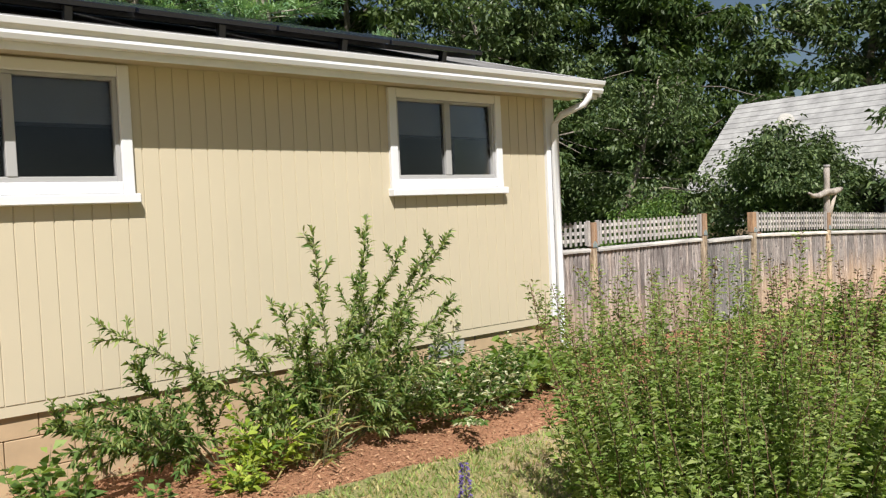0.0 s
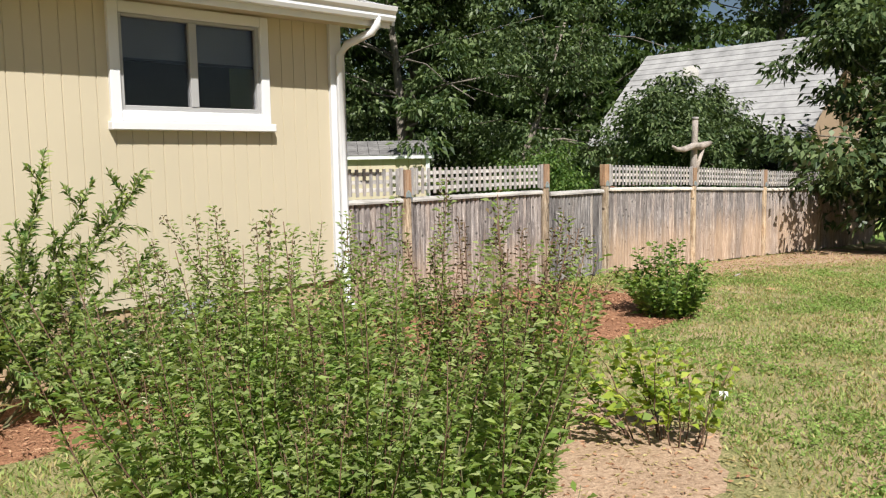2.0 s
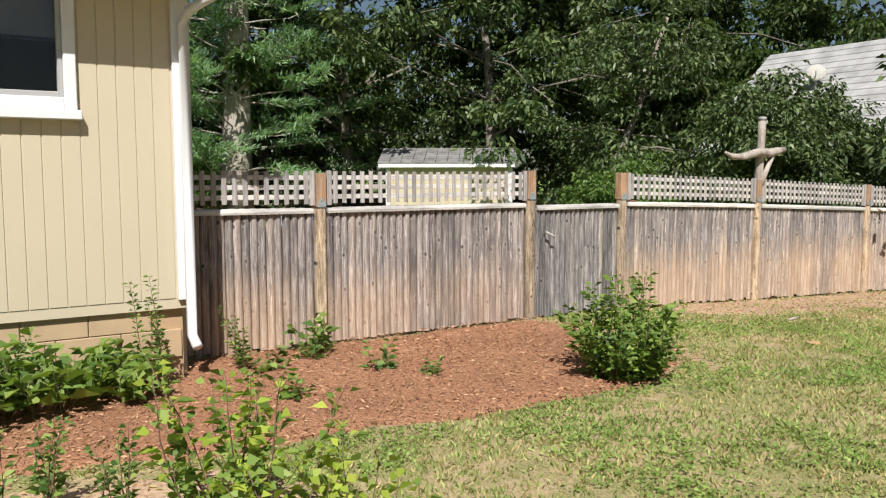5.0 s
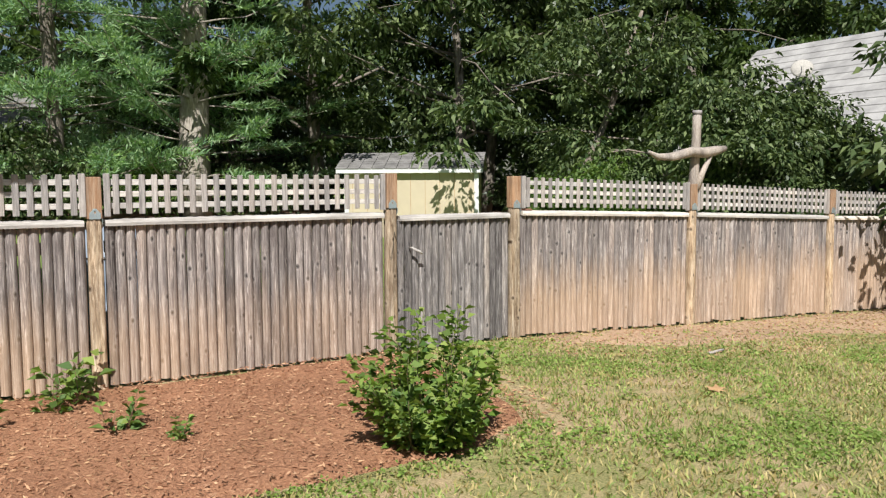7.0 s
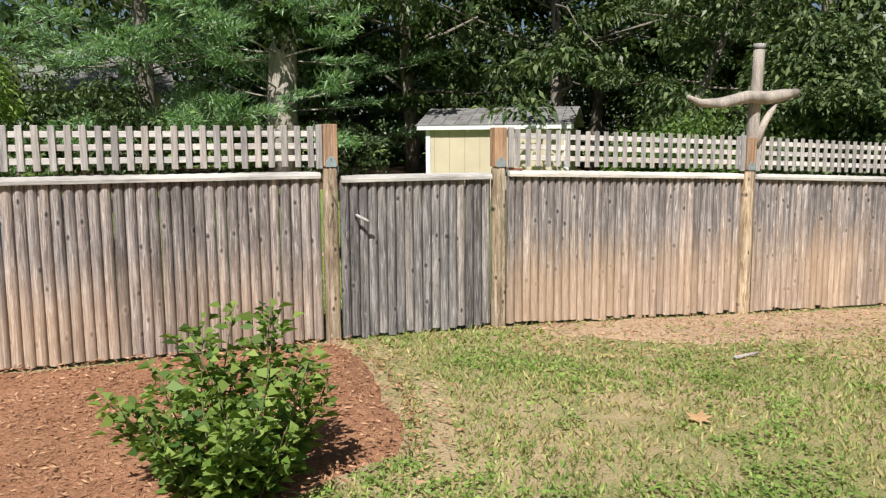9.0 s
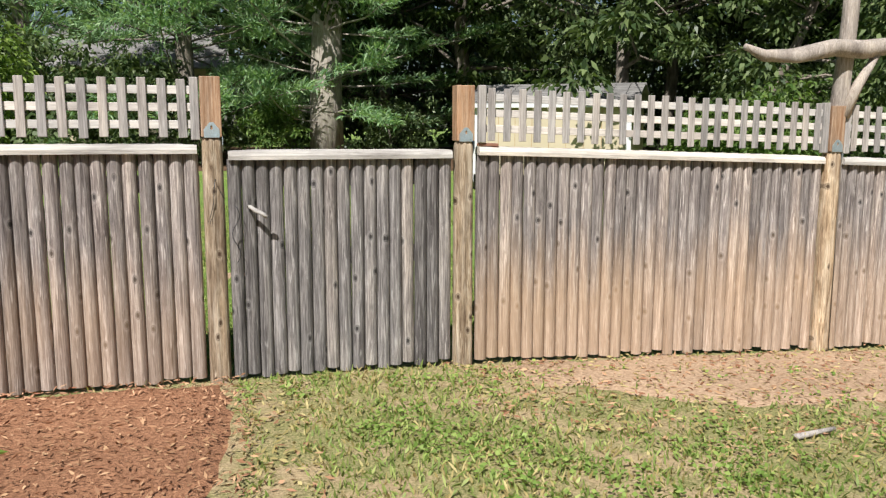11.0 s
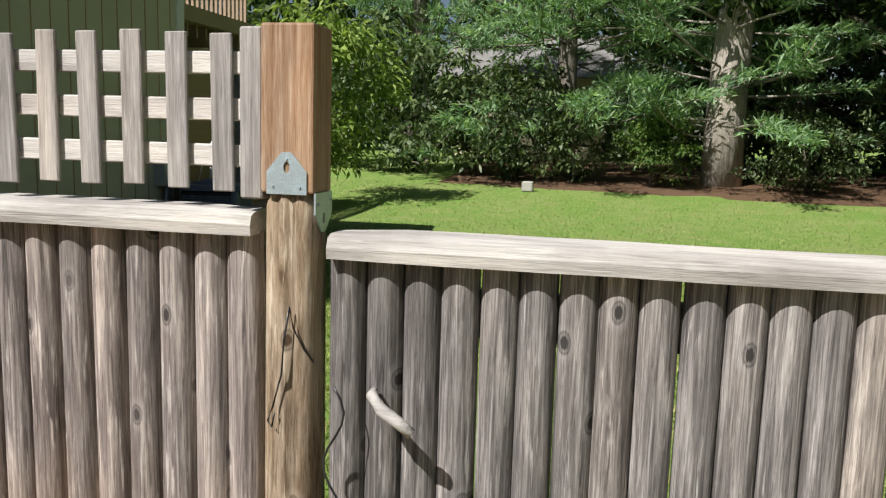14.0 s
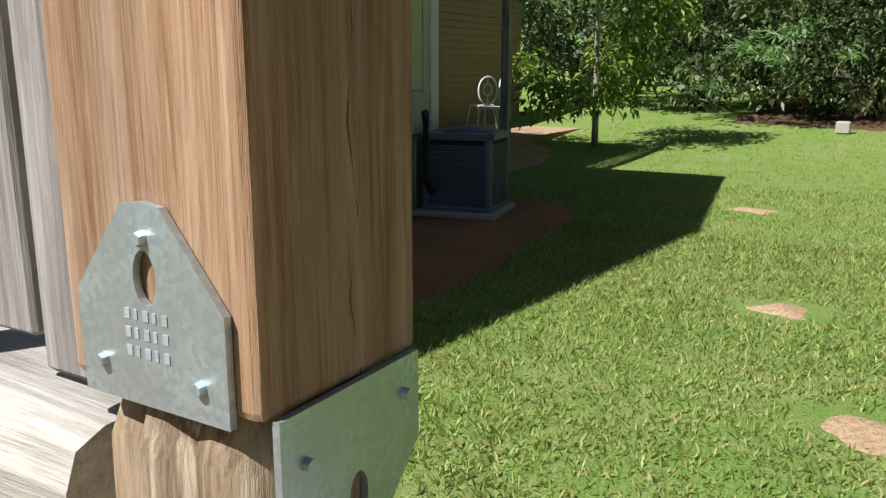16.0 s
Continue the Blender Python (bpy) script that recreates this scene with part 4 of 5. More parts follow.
def far_house():
    h = thing("neighbour_house", label="neighbouring house with a large pale grey shingle roof", category="house")
    x0, x1, y0, y1, ze, zr = 20.6, 23.6, 7.4, 13.6, 2.0, 4.6
    n = 16
    for j in range(n):
        a, b = j / n, (j + 1.25) / n
        b = min(b, 1.0)
        za, zb = ze + (zr - ze) * a, ze + (zr - ze) * b
        xa, xb = x0 + (x1 - x0) * a, x0 + (x1 - x0) * b
        new("shingle_course", pitched("shingle_course", [(xa, y1, za + 0.025), (xa, y0, za + 0.025), (xb, y0, zb), (xb, y1, zb)], GREYROOF, 0.03)).parent = h
    new("roof", pitched("roof", [(x1, y1, zr), (x1, y0, zr), (x1 + 2.8, y0, ze), (x1 + 2.8, y1, ze)], GREYROOF)).parent = h
    span("wall", (x0 + 0.35, y0 + 0.3, -0.4), (x0 + 0.45, y1 - 0.3, 2.1), BROWNWALL, h)
    ob = part("gable_wall", prism("gable_wall", [(x0 + 0.35, -0.4), (x1 + 2.4, -0.4), (x1 + 2.4, 2.1), (x1, 4.25), (x0 + 0.35, 2.1)], 0.1, BROWNWALL), h, 0, y1 - 0.35, 0)
    part("gable_wall", ob.data, h, 0, y0 + 0.3, 0)
    for y in (8.2, 10.0, 12.0):
        tagged(span("window_frame", (x0 + 0.31, y, 0.9), (x0 + 0.348, y + 0.8, 1.75), WHITE, h), "white window frame")
        span("pane", (x0 + 0.30, y + 0.08, 0.98), (x0 + 0.308, y + 0.72, 1.67), BLACK, h, 0)
    span("fascia", (x0 - 0.02, y0, ze - 0.12), (x0 + 0.02, y1, ze + 0.0), WHITE, h)
    d = thing("satellite_dish", 22.2, 11.35, ze + (zr - ze) * (22.2 - x0) / (x1 - x0), label="pale round satellite dish on the neighbour's roof", category="satellite dish")
    bm = bmesh.new()
    bmesh.ops.create_uvsphere(bm, u_segments=24, v_segments=12, radius=0.23)
    for v in bm.verts:
        v.co.z *= 0.28
    part("reflector", finish("reflector", bm, CONCRETE, True), d, 0, 0, 0.42, 62, 0, -55)
    part("mast", tubes("mast", [([(0, 0, -0.03), (0, 0, 0.4)], [0.025] * 2), ([(0, 0, 0.3), (-0.3, -0.2, 0.42)], [0.012] * 2)], VINYL), d)


shed()
far_house()


def back_house():
    h = thing("distant_house", label="pale clapboard house glimpsed between the trees", category="house")
    span("wall", (4.0, 34.0, 0.4), (9.5, 34.2, 3.4), SHEDWALL, h)
    for k in range(14):
        span("clapboard", (4.0, 33.97 - 0.01 * (k % 2), 0.5 + 0.2 * k), (9.5, 33.998, 0.69 + 0.2 * k), SHEDWALL, h)
    tagged(span("window_frame", (6.3, 33.9, 1.9), (7.4, 33.955, 3.1), WHITE, h), "white window frame")
    span("pane", (6.42, 33.88, 2.0), (7.28, 33.898, 3.0), BLUEGREY, h, 0)
    new("roof", pitched("roof", [(3.5, 33.4, 3.35), (10.0, 33.4, 3.35), (10.0, 37, 5.2), (3.5, 37, 5.2)], DARKROOF)).parent = h


back_house()


# ---- plants ----
def wander(start, head, length, steps, rng, bend=0.25, rise=0.0):
    p, d, pts = np.array(start, float), unit(np.array(head, float)), [np.array(start, float)]
    for _ in range(steps):
        d = unit(d + rng.normal(size=3) * bend + np.array([0, 0, rise]))
        p = p + d * length / steps
        pts.append(p.copy())
    return pts


def tapered(n, a, b):
    return list(np.linspace(a, b, n))


def tree_shape(seed, height, spread, low, clumps, per, leaf, mat, barkmat, trunk=0.16, lean=(0, 0), flat=0.6, clump=0.62):
    """A broadleaf tree: trunk, limbs, and a crown of leaf clumps at the limbs' ends."""
    rng = np.random.default_rng(seed)
    stem = wander((0, 0, -0.1), (lean[0], lean[1], 1), height * 0.8, 7, rng, 0.08, 0.1)
    runs = [(stem, tapered(8, trunk, trunk * 0.3))]
    centres = []
    limbs = max(8, clumps // 5)
    for k in range(limbs):
        a, f = 2.4 * k + rng.uniform(-0.4, 0.4), rng.uniform(low / height, 0.95)
        i = min(6, int(f * 7))
        start = stem[i] + (stem[i + 1] - stem[i]) * (f * 7 - i)
        reach = spread * math.sin(math.pi * (0.25 + 0.68 * (f * height - low) / max(0.1, height - low))) * rng.uniform(0.6, 1.15)
        run = wander(start, (math.cos(a), math.sin(a), 0.35), max(0.3, reach), 4, rng, 0.2, 0.02)
        runs.append((run, tapered(5, trunk * 0.32 * (1.1 - f), trunk * 0.05)))
        for _ in range(max(1, clumps // limbs)):
            s = rng.uniform(0.35, 1.1)
            j = min(3, int(s * 4))
            centres.append(run[j] + (run[j + 1] - run[j]) * (s * 4 - j) + rng.normal(size=3) * spread * 0.13)
    centres = np.array(centres)
    idx = np.repeat(np.arange(len(centres)), per)
    size = clump * rng.uniform(0.45, 1.45, len(centres))[idx][:, None]
    ball = unit(rng.normal(size=(len(idx), 3))) * rng.uniform(0.1, 1.0, (len(idx), 1)) ** 0.45
    # each clump is a dome of leaves: full on top, ragged below
    ball[:, 2] = np.where(ball[:, 2] < 0, ball[:, 2] * 0.45, ball[:, 2])
    off = ball * size * np.array([1, 1, flat]) * 0.85 + rng.normal(size=(len(idx), 3)) * 0.07
    heads = unit(off) * np.array([1, 1, 0.3]) + rng.normal(size=off.shape) * 0.5 + np.array([0, 0, -0.45])
    q = leaves(centres[idx] + off, heads, leaf, leaf * 0.5, rng)
    return tubes("trunk", runs, barkmat, 8), quads("crown", q, mat)


def pine_shape(seed, height, spread, low, mat, barkmat, trunk, tiers=12, arms=7, tufts=9, needles=26, needle=0.26):
    """A white pine: tall trunk, layered level boughs, tufts of long needles."""
    rng = np.random.default_rng(seed)
    stem = wander((0, 0, -0.1), (0.01, 0, 1), height, 8, rng, 0.02, 0.05)
    runs = [(stem, tapered(9, trunk, trunk * 0.35))]
    spots, ways = [], []
    for t in range(tiers):
        z = low + (height - low) * t / tiers
        reach = spread * (1 - 0.65 * t / tiers)
        for k in range(arms):
            a = 2 * math.pi * k / arms + t * 1.3 + rng.uniform(-0.3, 0.3)
            run = wander((0, 0, z + rng.uniform(-0.3, 0.3)), (math.cos(a), math.sin(a), 0.05), reach * rng.uniform(0.55, 1.1), 5, rng, 0.14, 0.03)
            runs.append((run, tapered(6, 0.032, 0.008)))
            for _ in range(tufts):
                s = rng.uniform(0.25, 1.0) ** 0.7 * 4.999
                j = int(s)
                d = unit(run[j + 1] - run[j])
                side = np.array([-d[1], d[0], 0]) * rng.normal() * 0.32 * (1.2 - s / 8)
                spots.append(run[j] + (run[j + 1] - run[j]) * (s - j) + side + np.array([0, 0, rng.uniform(0.0, 0.12)]))
                ways.append(d * 0.7 + side * 1.2 + np.array([0, 0, 0.35]))
    spots, ways = np.array(spots), np.array(ways)
    idx = np.repeat(np.arange(len(spots)), needles)
    heads = unit(ways[idx]) + rng.normal(size=(len(idx), 3)) * 0.6
    q = leaves(spots[idx] + rng.normal(size=(len(idx), 3)) * np.array([0.13, 0.13, 0.04]), heads, needle * 1.0, 0.040, rng, 0.1, 0.15)
    return tubes("trunk", runs, barkmat, 8), quads("needles", q, mat)


def plant(name, meshes, x, y, rz=0, scale=1.0, label="", category="tree", group="", names=("trunk", "crown"), z=None):
    t = thing(name, x, y, ground_z(x, y) if z is None else z, rz, label, category, group)
    t.scale = (scale,) * 3
    for n, me in zip(names, meshes):
        part(n, me, t)
    return t


oak_a = tree_shape(11, 11, 4.2, 2.6, 125, 125, 0.21, LEAF_TREE, BARK, 0.2)
oak_b = tree_shape(12, 13, 4.6, 2.2, 140, 120, 0.23, LEAF_DARK, BARK, 0.24)
oak_d = tree_shape(16, 11.5, 5.6, 3.4, 135, 115, 0.21, LEAF_TREE, BARK, 0.2)
oak_c = tree_shape(13, 9, 3.4, 2.2, 110, 90, 0.17, LEAF_TREE, SLIMBARK, 0.16, (0.25, -0.1))
under = tree_shape(14, 4.0, 2.2, 0.3, 100, 36, 0.19, LEAF_TREE, BARK, 0.07)
under_b = tree_shape(15, 3.2, 1.8, 0.2, 90, 40, 0.17, LEAF_MID, BARK, 0.06)
pine = pine_shape(21, 15, 5.2, 1.1, NEEDLE, PALEBARK, 0.46, 13, 8, 16, 28)
pine_b = pine_shape(22, 13, 4.6, 0.8, NEEDLE, BARK, 0.25, 13, 8, 13, 26)

plant("pine_tree", pine, 12.1, 22.9, 20, 1, "tall white pine with pale trunk and layered needle boughs", "tree", "pines", ("trunk", "needles"))
for x, y, r, s in ((8.7, 23.6, 60, 1.0), (4.2, 27.5, 170, 1.05), (14.6, 27.5, 240, 1.0)):
    plant("pine_tree", pine_b, x, y, r, s, "dense white pine with layered blue-green needles", "tree", "pines", ("trunk", "needles"))
for x, y, r, s, kind in ((18.3, 18.7, 0, 0.95, oak_d), (25.8, 17.0, 80, 0.95, oak_b), (16.2, 24.0, 150, 1.0, oak_b), (21.5, 22.5, 220, 1.05, oak_a),
                         (26.5, 19.0, 30, 1.1, oak_b), (29.0, 12.5, 200, 1.15, oak_a), (28.5, 6.5, 110, 1.05, oak_b), 
                         (12.0, 32.0, 290, 1.2, oak_b)):
    plant("broadleaf_tree", kind, x, y, r, s, "tall leafy broadleaf tree in dark green", "tree", "woodland trees")


def far_woods():
    """Deep woods behind the yards: clumps of leaves in a broad belt with a broken top line."""
    rng = np.random.default_rng(90)
    n = 1500
    a, d = np.radians(rng.uniform(-25, 128, n)), rng.uniform(31, 39, n)
    x, y = 8 + d * np.cos(a), 6 + d * np.sin(a)
    top = np.array([9.0 + 5.5 * noise.noise((u * 0.16, v * 0.16, 4.0)) for u, v in zip(x, y)])
    c = np.column_stack([x, y, rng.uniform(0, 1, n) ** 0.85 * top])
    idx = np.repeat(np.arange(n), 26)
    off = unit(rng.normal(size=(len(idx), 3))) * rng.uniform(0.3, 1.35, (len(idx), 1))
    q = leaves(c[idx] + off, off + rng.normal(size=off.shape) * 0.5 + np.array([0, 0, -0.6]), 0.5, 0.3, rng)
    tagged(new("far_woods", quads("far_woods", q, LEAF_DARK)), "dense dark green woods behind the yards", "woods", kind="stuff")


far_woods()
plant("leaning_tree", oak_c, 18.0, 14.6, 0, 0.8, "slender leaning tree with a pale trunk", "tree", "woodland trees")
plant("small_tree", tree_shape(31, 4.2, 1.35, 1.0, 95, 80, 0.13, LEAF_TREE, BARK, 0.06), 18.0, 8.9, 0, 1, "small dark leafy tree before the neighbour's roof", "tree")
overhang = tree_shape(32, 6.2, 2.6, 0.7, 180, 100, 0.165, LEAF_TREE, BARK, 0.12)
plant("fence_tree", overhang, 16.7, 8.0, 130, 0.56, "leafy green tree leaning over the fence", "tree")
plant("fence_tree", overhang, 19.3, 9.1, 200, 0.6, "leafy green tree before the neighbour's roof", "tree")
plant("fence_tree", overhang, 18.2, 4.5, 0, 1.05, "dense dark green tree overhanging the fence end", "tree")
for x, y, r, s, kind in ((17.3, 12.1, 0, 0.6, under_b), (16.4, 12.6, 90, 0.5, under_b), (18.6, 11.0, 180, 0.5, under), (9.0, 22.4, 40, 0.6, under), (10.6, 22.2, 200, 0.55, under_b),
                         (7.4, 22.6, 300, 0.75, under), (13.6, 22.0, 20, 0.5, under), (5.6, 23.0, 120, 0.9, under), (17.5, 20.6, 210, 0.7, under), (21, 17, 10, 0.8, under), (24, 12.8, 70, 0.9, under), (22.5, 20, 0, 1.0, under), (2.5, 24.0, 0, 1.1, under), (13.5, 30, 60, 1.5, under), (16.5, 31, 120, 1.5, under), (20, 32, 190, 1.6, under), (24, 26, 250, 1.4, under), (27.5, 22, 310, 1.4, under)):
    plant("understorey_shrub", kind, x, y, r, s, "leafy green shrub at the edge of the woods", "shrub", "woodland shrubs", ("stems", "crown"))
plant("garden_tree", tree_shape(33, 3.9, 1.6, 0.9, 70, 48, 0.14, LEAF_LIGHT, PALEBARK, 0.06, clump=0.42), 4.9, 18.0, 0, 1, "young sunlit green tree on the lawn", "tree")


def leafy(seed, stems, height, spread, base, leaf, width, mats, gap=0.03, lean=0.35, bend=0.12, stem_mat=None, thick=0.006, low=0.15, per=2, rise=0.08, centre_tall=0.0, stray=0.0, taper=0.3):
    """A many-stemmed plant: leaves set along every stem, in one or two leaf tones."""
    rng = np.random.default_rng(seed)
    runs, spots, heads, sizes, tips = [], [], [], [], []
    for k in range(stems):
        a, r = rng.uniform(0, 2 * math.pi), math.sqrt(rng.uniform(0, 1))
        h = height * rng.uniform(0.62, 1.08) * (1 - centre_tall * r)
        tall = rng.random() < stray
        h *= 1.08 if tall else 1.0
        foot = (base * r * math.cos(a), base * r * math.sin(a), 0)
        out = lean * r + 0.05
        run = wander(foot, (out * math.cos(a), out * math.sin(a), 1), h, 6, rng, bend, rise)
        runs.append((run, tapered(7, thick, thick * 0.35)))
        if tall or (stray and rng.random() < 0.3):
            for s in rng.uniform(0.80, 1.0, 34):
                f = s * 5.999
                j = int(f)
                tips.append(run[j] + (run[j + 1] - run[j]) * (f - j) + rng.normal(size=3) * 0.011 * (1.25 - s) * 4)
        for s in np.arange(low * h, h, gap):
            f = s / h * 5.999
            j = int(f)
            p, d = run[j] + (run[j + 1] - run[j]) * (f - j), unit(run[j + 1] - run[j])
            for m in range(per):
                b = rng.uniform(0, 2 * math.pi)
                w = np.array([math.cos(b), math.sin(b), 0.0])
                spots.append(p + w * rng.uniform(0, spread))
                heads.append(w + d * rng.uniform(0.2, 0.9))
                sizes.append(1 + taper - 2 * taper * s / h)
    sizes = np.array(sizes)
    q = leaves(np.array(spots), np.array(heads), leaf * sizes, width * sizes, rng)
    pick = rng.random(len(q)) < 0.68
    made = [tubes("stems", runs, stem_mat or STEM, 5), quads("leaves", q[pick], mats[0]), quads("leaves_light", q[~pick], mats[-1])]
    if tips:
        tips = np.array(tips)
        made.append(quads("seed_heads", leaves(tips, rng.normal(size=tips.shape) + np.array([0, 0, 0.5]), 0.02, 0.010, rng), SEEDHEAD))
    return made


NAMES = ("stems", "leaves", "leaves", "seed_heads")
plant("perennial_clump", leafy(41, 175, 1.27, 0.028, 0.66, 0.047, 0.0175, (LEAF_OLIVE, LEAF_LIGHT), 0.0165, 0.22, 0.075, DRYSTEM, 0.0035, 0.06, 4, stray=0.16, taper=0.45), 3.35, 1.98, 0, 1, "dense tall olive-green flowering perennial clump", "plant", "", NAMES)
plant("perennial_underbrush", leafy(42, 80, 0.8, 0.03, 0.76, 0.058, 0.032, (LEAF_LIGHT, LEAF_OLIVE), 0.04, 0.35, 0.08, STEM, 0.004, 0.1, 2), 3.35, 1.98, 30, 1, "broad green leaves at the foot of the clump", "plant", "", NAMES)
plant("yellow_shrub", leafy(43, 16, 0.58, 0.04, 0.2, 0.068, 0.044, (LEAF_YELLOW, LEAF_LIGHT), 0.036, 0.6, 0.16, DRYSTEM, 0.005, 0.3, 3), 5.35, 1.86, 0, 1, "yellow-green leafy shrub with dry brown stems", "shrub", "low shrubs", NAMES)
plant("yellow_shrub", leafy(44, 13, 0.76, 0.04, 0.22, 0.072, 0.046, (LEAF_LIGHT, LEAF_YELLOW), 0.042, 0.5, 0.16, DRYSTEM, 0.005, 0.25, 3), 5.25, 2.6, 0, 1, "sparse yellow-green shrub with reddish stems", "shrub", "low shrubs", NAMES)
plant("rose_bush", leafy(45, 38, 0.90, 0.06, 0.17, 0.062, 0.042, (LEAF_LIGHT, LEAF_MID), 0.027, 0.5, 0.14, STEM, 0.005, 0.08, 3, 0.04, 0.42, taper=0.1), 8.37, 3.72, 0, 1, "rounded bright green bush in the mulch", "bush", "", NAMES)
for k, (x, y, h) in enumerate(((4.9, 2.95, 0.5), (4.55, 2.75, 0.62), (5.62, 5.05, 0.78), (6.25, 5.25, 0.5), (4.75, 3.4, 0.42), (5.0, 2.2, 0.55))):
    plant("weed_stalk", leafy(110 + k, 4, h, 0.015, 0.05, 0.055, 0.026, (LEAF_MID, LEAF_LIGHT), 0.03, 0.25, 0.1, DRYSTEM, 0.004, 0.2, 3), x, y, 50 * k, 1, "thin leafy weed stalks on bare soil", "plant", "weed stalks", NAMES)


def arching_shoots(seed, shoots, leaf, width, mats):
    """Long shoots that spring from one foot, arch over and carry short leafy side twigs."""
    rng = np.random.default_rng(seed)
    runs, spots, heads = [], [], []

    def clothe(run, frm, gap):
        length = sum(np.linalg.norm(b - a) for a, b in zip(run, run[1:]))
        for f in np.arange(frm, 0.999, gap / length):
            k = f * (len(run) - 1)
            j = int(k)
            p, d = run[j] + (run[j + 1] - run[j]) * (k - j), unit(run[j + 1] - run[j])
            for _ in range(2):
                w = rng.normal(size=3)
                spots.append(p)
                heads.append(unit(w) + d * 1.1)

    for ax, ay, up, length, sag in shoots:
        p, d = np.array([rng.normal() * 0.05, rng.normal() * 0.04, 0.0]), unit(np.array([ax, ay, up]))
        run = [p]
        for k in range(9):
            d = unit(d + rng.normal(size=3) * 0.05 + np.array([0, 0, -sag]))
            run.append(run[-1] + d * length / 9)
        runs.append((run, tapered(10, 0.009, 0.003)))
        clothe(run, 0.25, 0.012)
        for k in range(3, 9):
            for _ in range(2):
                w = unit(rng.normal(size=3) * np.array([1, 0.6, 0.8]) + unit(run[k + 1] - run[k]) * 1.3)
                twig = wander(run[k], w, rng.uniform(0.12, 0.34) * (1.2 - k / 14), 3, rng, 0.15, 0.05)
                runs.append((twig, tapered(4, 0.004, 0.002)))
                clothe(twig, 0.15, 0.012)
    q = leaves(np.array(spots), np.array(heads), leaf, width, rng)
    pick = rng.random(len(q)) < 0.6
    return [tubes("stems", runs, STEM, 5), quads("leaves", q[pick], mats[0]), quads("leaves", q[~pick], mats[1])]


VASE = [(-0.98, -0.1, 1.0, 1.8, 0.006), (-0.62, -0.1, 0.9, 1.35, 0.03), (-0.08, -0.1, 1, 1.55, 0.0), (0.16, -0.05, 1, 1.68, 0.005), (0.4, -0.1, 1, 1.6, 0.005), (0.62, -0.15, 1, 1.75, 0.012), (0.75, -0.1, 1, 1.6, 0.02), (0.85, -0.3, 0.9, 1.35, 0.04),
        (-0.35, -0.3, 1, 1.15, 0.03), (0.1, -0.4, 1, 1.0, 0.03), (0.5, -0.4, 0.8, 1.0, 0.05), (-0.5, -0.3, 0.7, 0.9, 0.05), (0.3, -0.1, 1, 1.25, 0.0), (1.0, -0.2, 0.6, 1.0, 0.04), (0.0, -0.2, 1, 0.9, 0.02), (0.3, -0.45, 1, 1.1, 0.04), (-0.15, -0.4, 1, 0.85, 0.04), (0.65, -0.3, 1, 1.2, 0.03), (0.85, -0.4, 0.7, 0.8, 0.05), (-0.3, 0.0, 1, 1.1, 0.02)]
LOW = [(-1, -0.1, 0.85, 1.3, 0.05), (-1, -0.3, 0.7, 1.2, 0.05), (-0.6, -0.2, 1, 1.0, 0.06), (0.6, -0.2, 0.8, 0.9, 0.06), (-0.9, 0.0, 0.95, 1.1, 0.06), (0.2, -0.4, 0.9, 0.8, 0.05), (-0.4, -0.4, 0.8, 0.9, 0.05), (-0.8, -0.2, 0.9, 1.15, 0.07), (-0.2, -0.2, 1, 0.85, 0.04)]
plant("arching_shrub", arching_shoots(46, VASE, 0.062, 0.018, (LEAF_OLIVE, LEAF_MID)), 2.87, 4.74, 0, 1, "arching green shrub with long leafy shoots by the wall", "shrub", "house bed plants", NAMES)
plant("spreading_shrub", arching_shoots(47, LOW, 0.062, 0.019, (LEAF_MID, LEAF_OLIVE)), 2.2, 4.98, 0, 1, "low spreading green shrub against the foundation", "shrub", "house bed plants", NAMES)
plant("flowering_shrub", leafy(48, 44, 0.75, 0.04, 0.45, 0.07, 0.028, (LEAF_MID, CREAMFLOWER), 0.022, 0.8, 0.12, STEM, 0.005, 0.2, 3, 0.0), 3.95, 4.85, 0, 1, "green shrub with small cream flowers", "shrub", "house bed plants", NAMES)
for k, (x, y, s) in enumerate(((4.55, 4.85, 1.0), (4.95, 4.95, 1.1), (5.35, 5.0, 0.9))):
    plant("hosta", leafy(50 + k, 26, 0.42, 0.03, 0.16, 0.15, 0.09, (LEAF_LIGHT, LEAF_MID), 0.09, 0.9, 0.12, STEM, 0.004, 0.35, 2), x, y, 40 * k, s, "bright green broad-leaved plant at the foundation", "plant", "broad-leaved plants", NAMES)
plant("fern", leafy(56, 20, 0.5, 0.05, 0.08, 0.10, 0.035, (LEAF_YELLOW, LEAF_LIGHT), 0.03, 0.8, 0.1, STEM, 0.003, 0.3, 2, -0.02), 2.35, 4.62, 0, 1, "bright yellow-green fern in the mulch", "fern", "ferns", NAMES)
plant("fern", leafy(57, 12, 0.28, 0.03, 0.06, 0.09, 0.03, (LEAF_YELLOW, LEAF_LIGHT), 0.03, 0.9, 0.1, STEM, 0.003, 0.2, 2, -0.05), 2.05, 4.42, 0, 1, "small yellowing fern in the mulch", "fern", "ferns", NAMES)
plant("iris_clump", leafy(58, 40, 0.55, 0.0, 0.13, 0.3, 0.018, (LEAF_OLIVE, STRAW), 0.2, 0.3, 0.06, STEM, 0.003, 0.1, 1), 2.62, 4.55, 0, 1, "upright clump of narrow dry-green blades", "plant", "", NAMES)
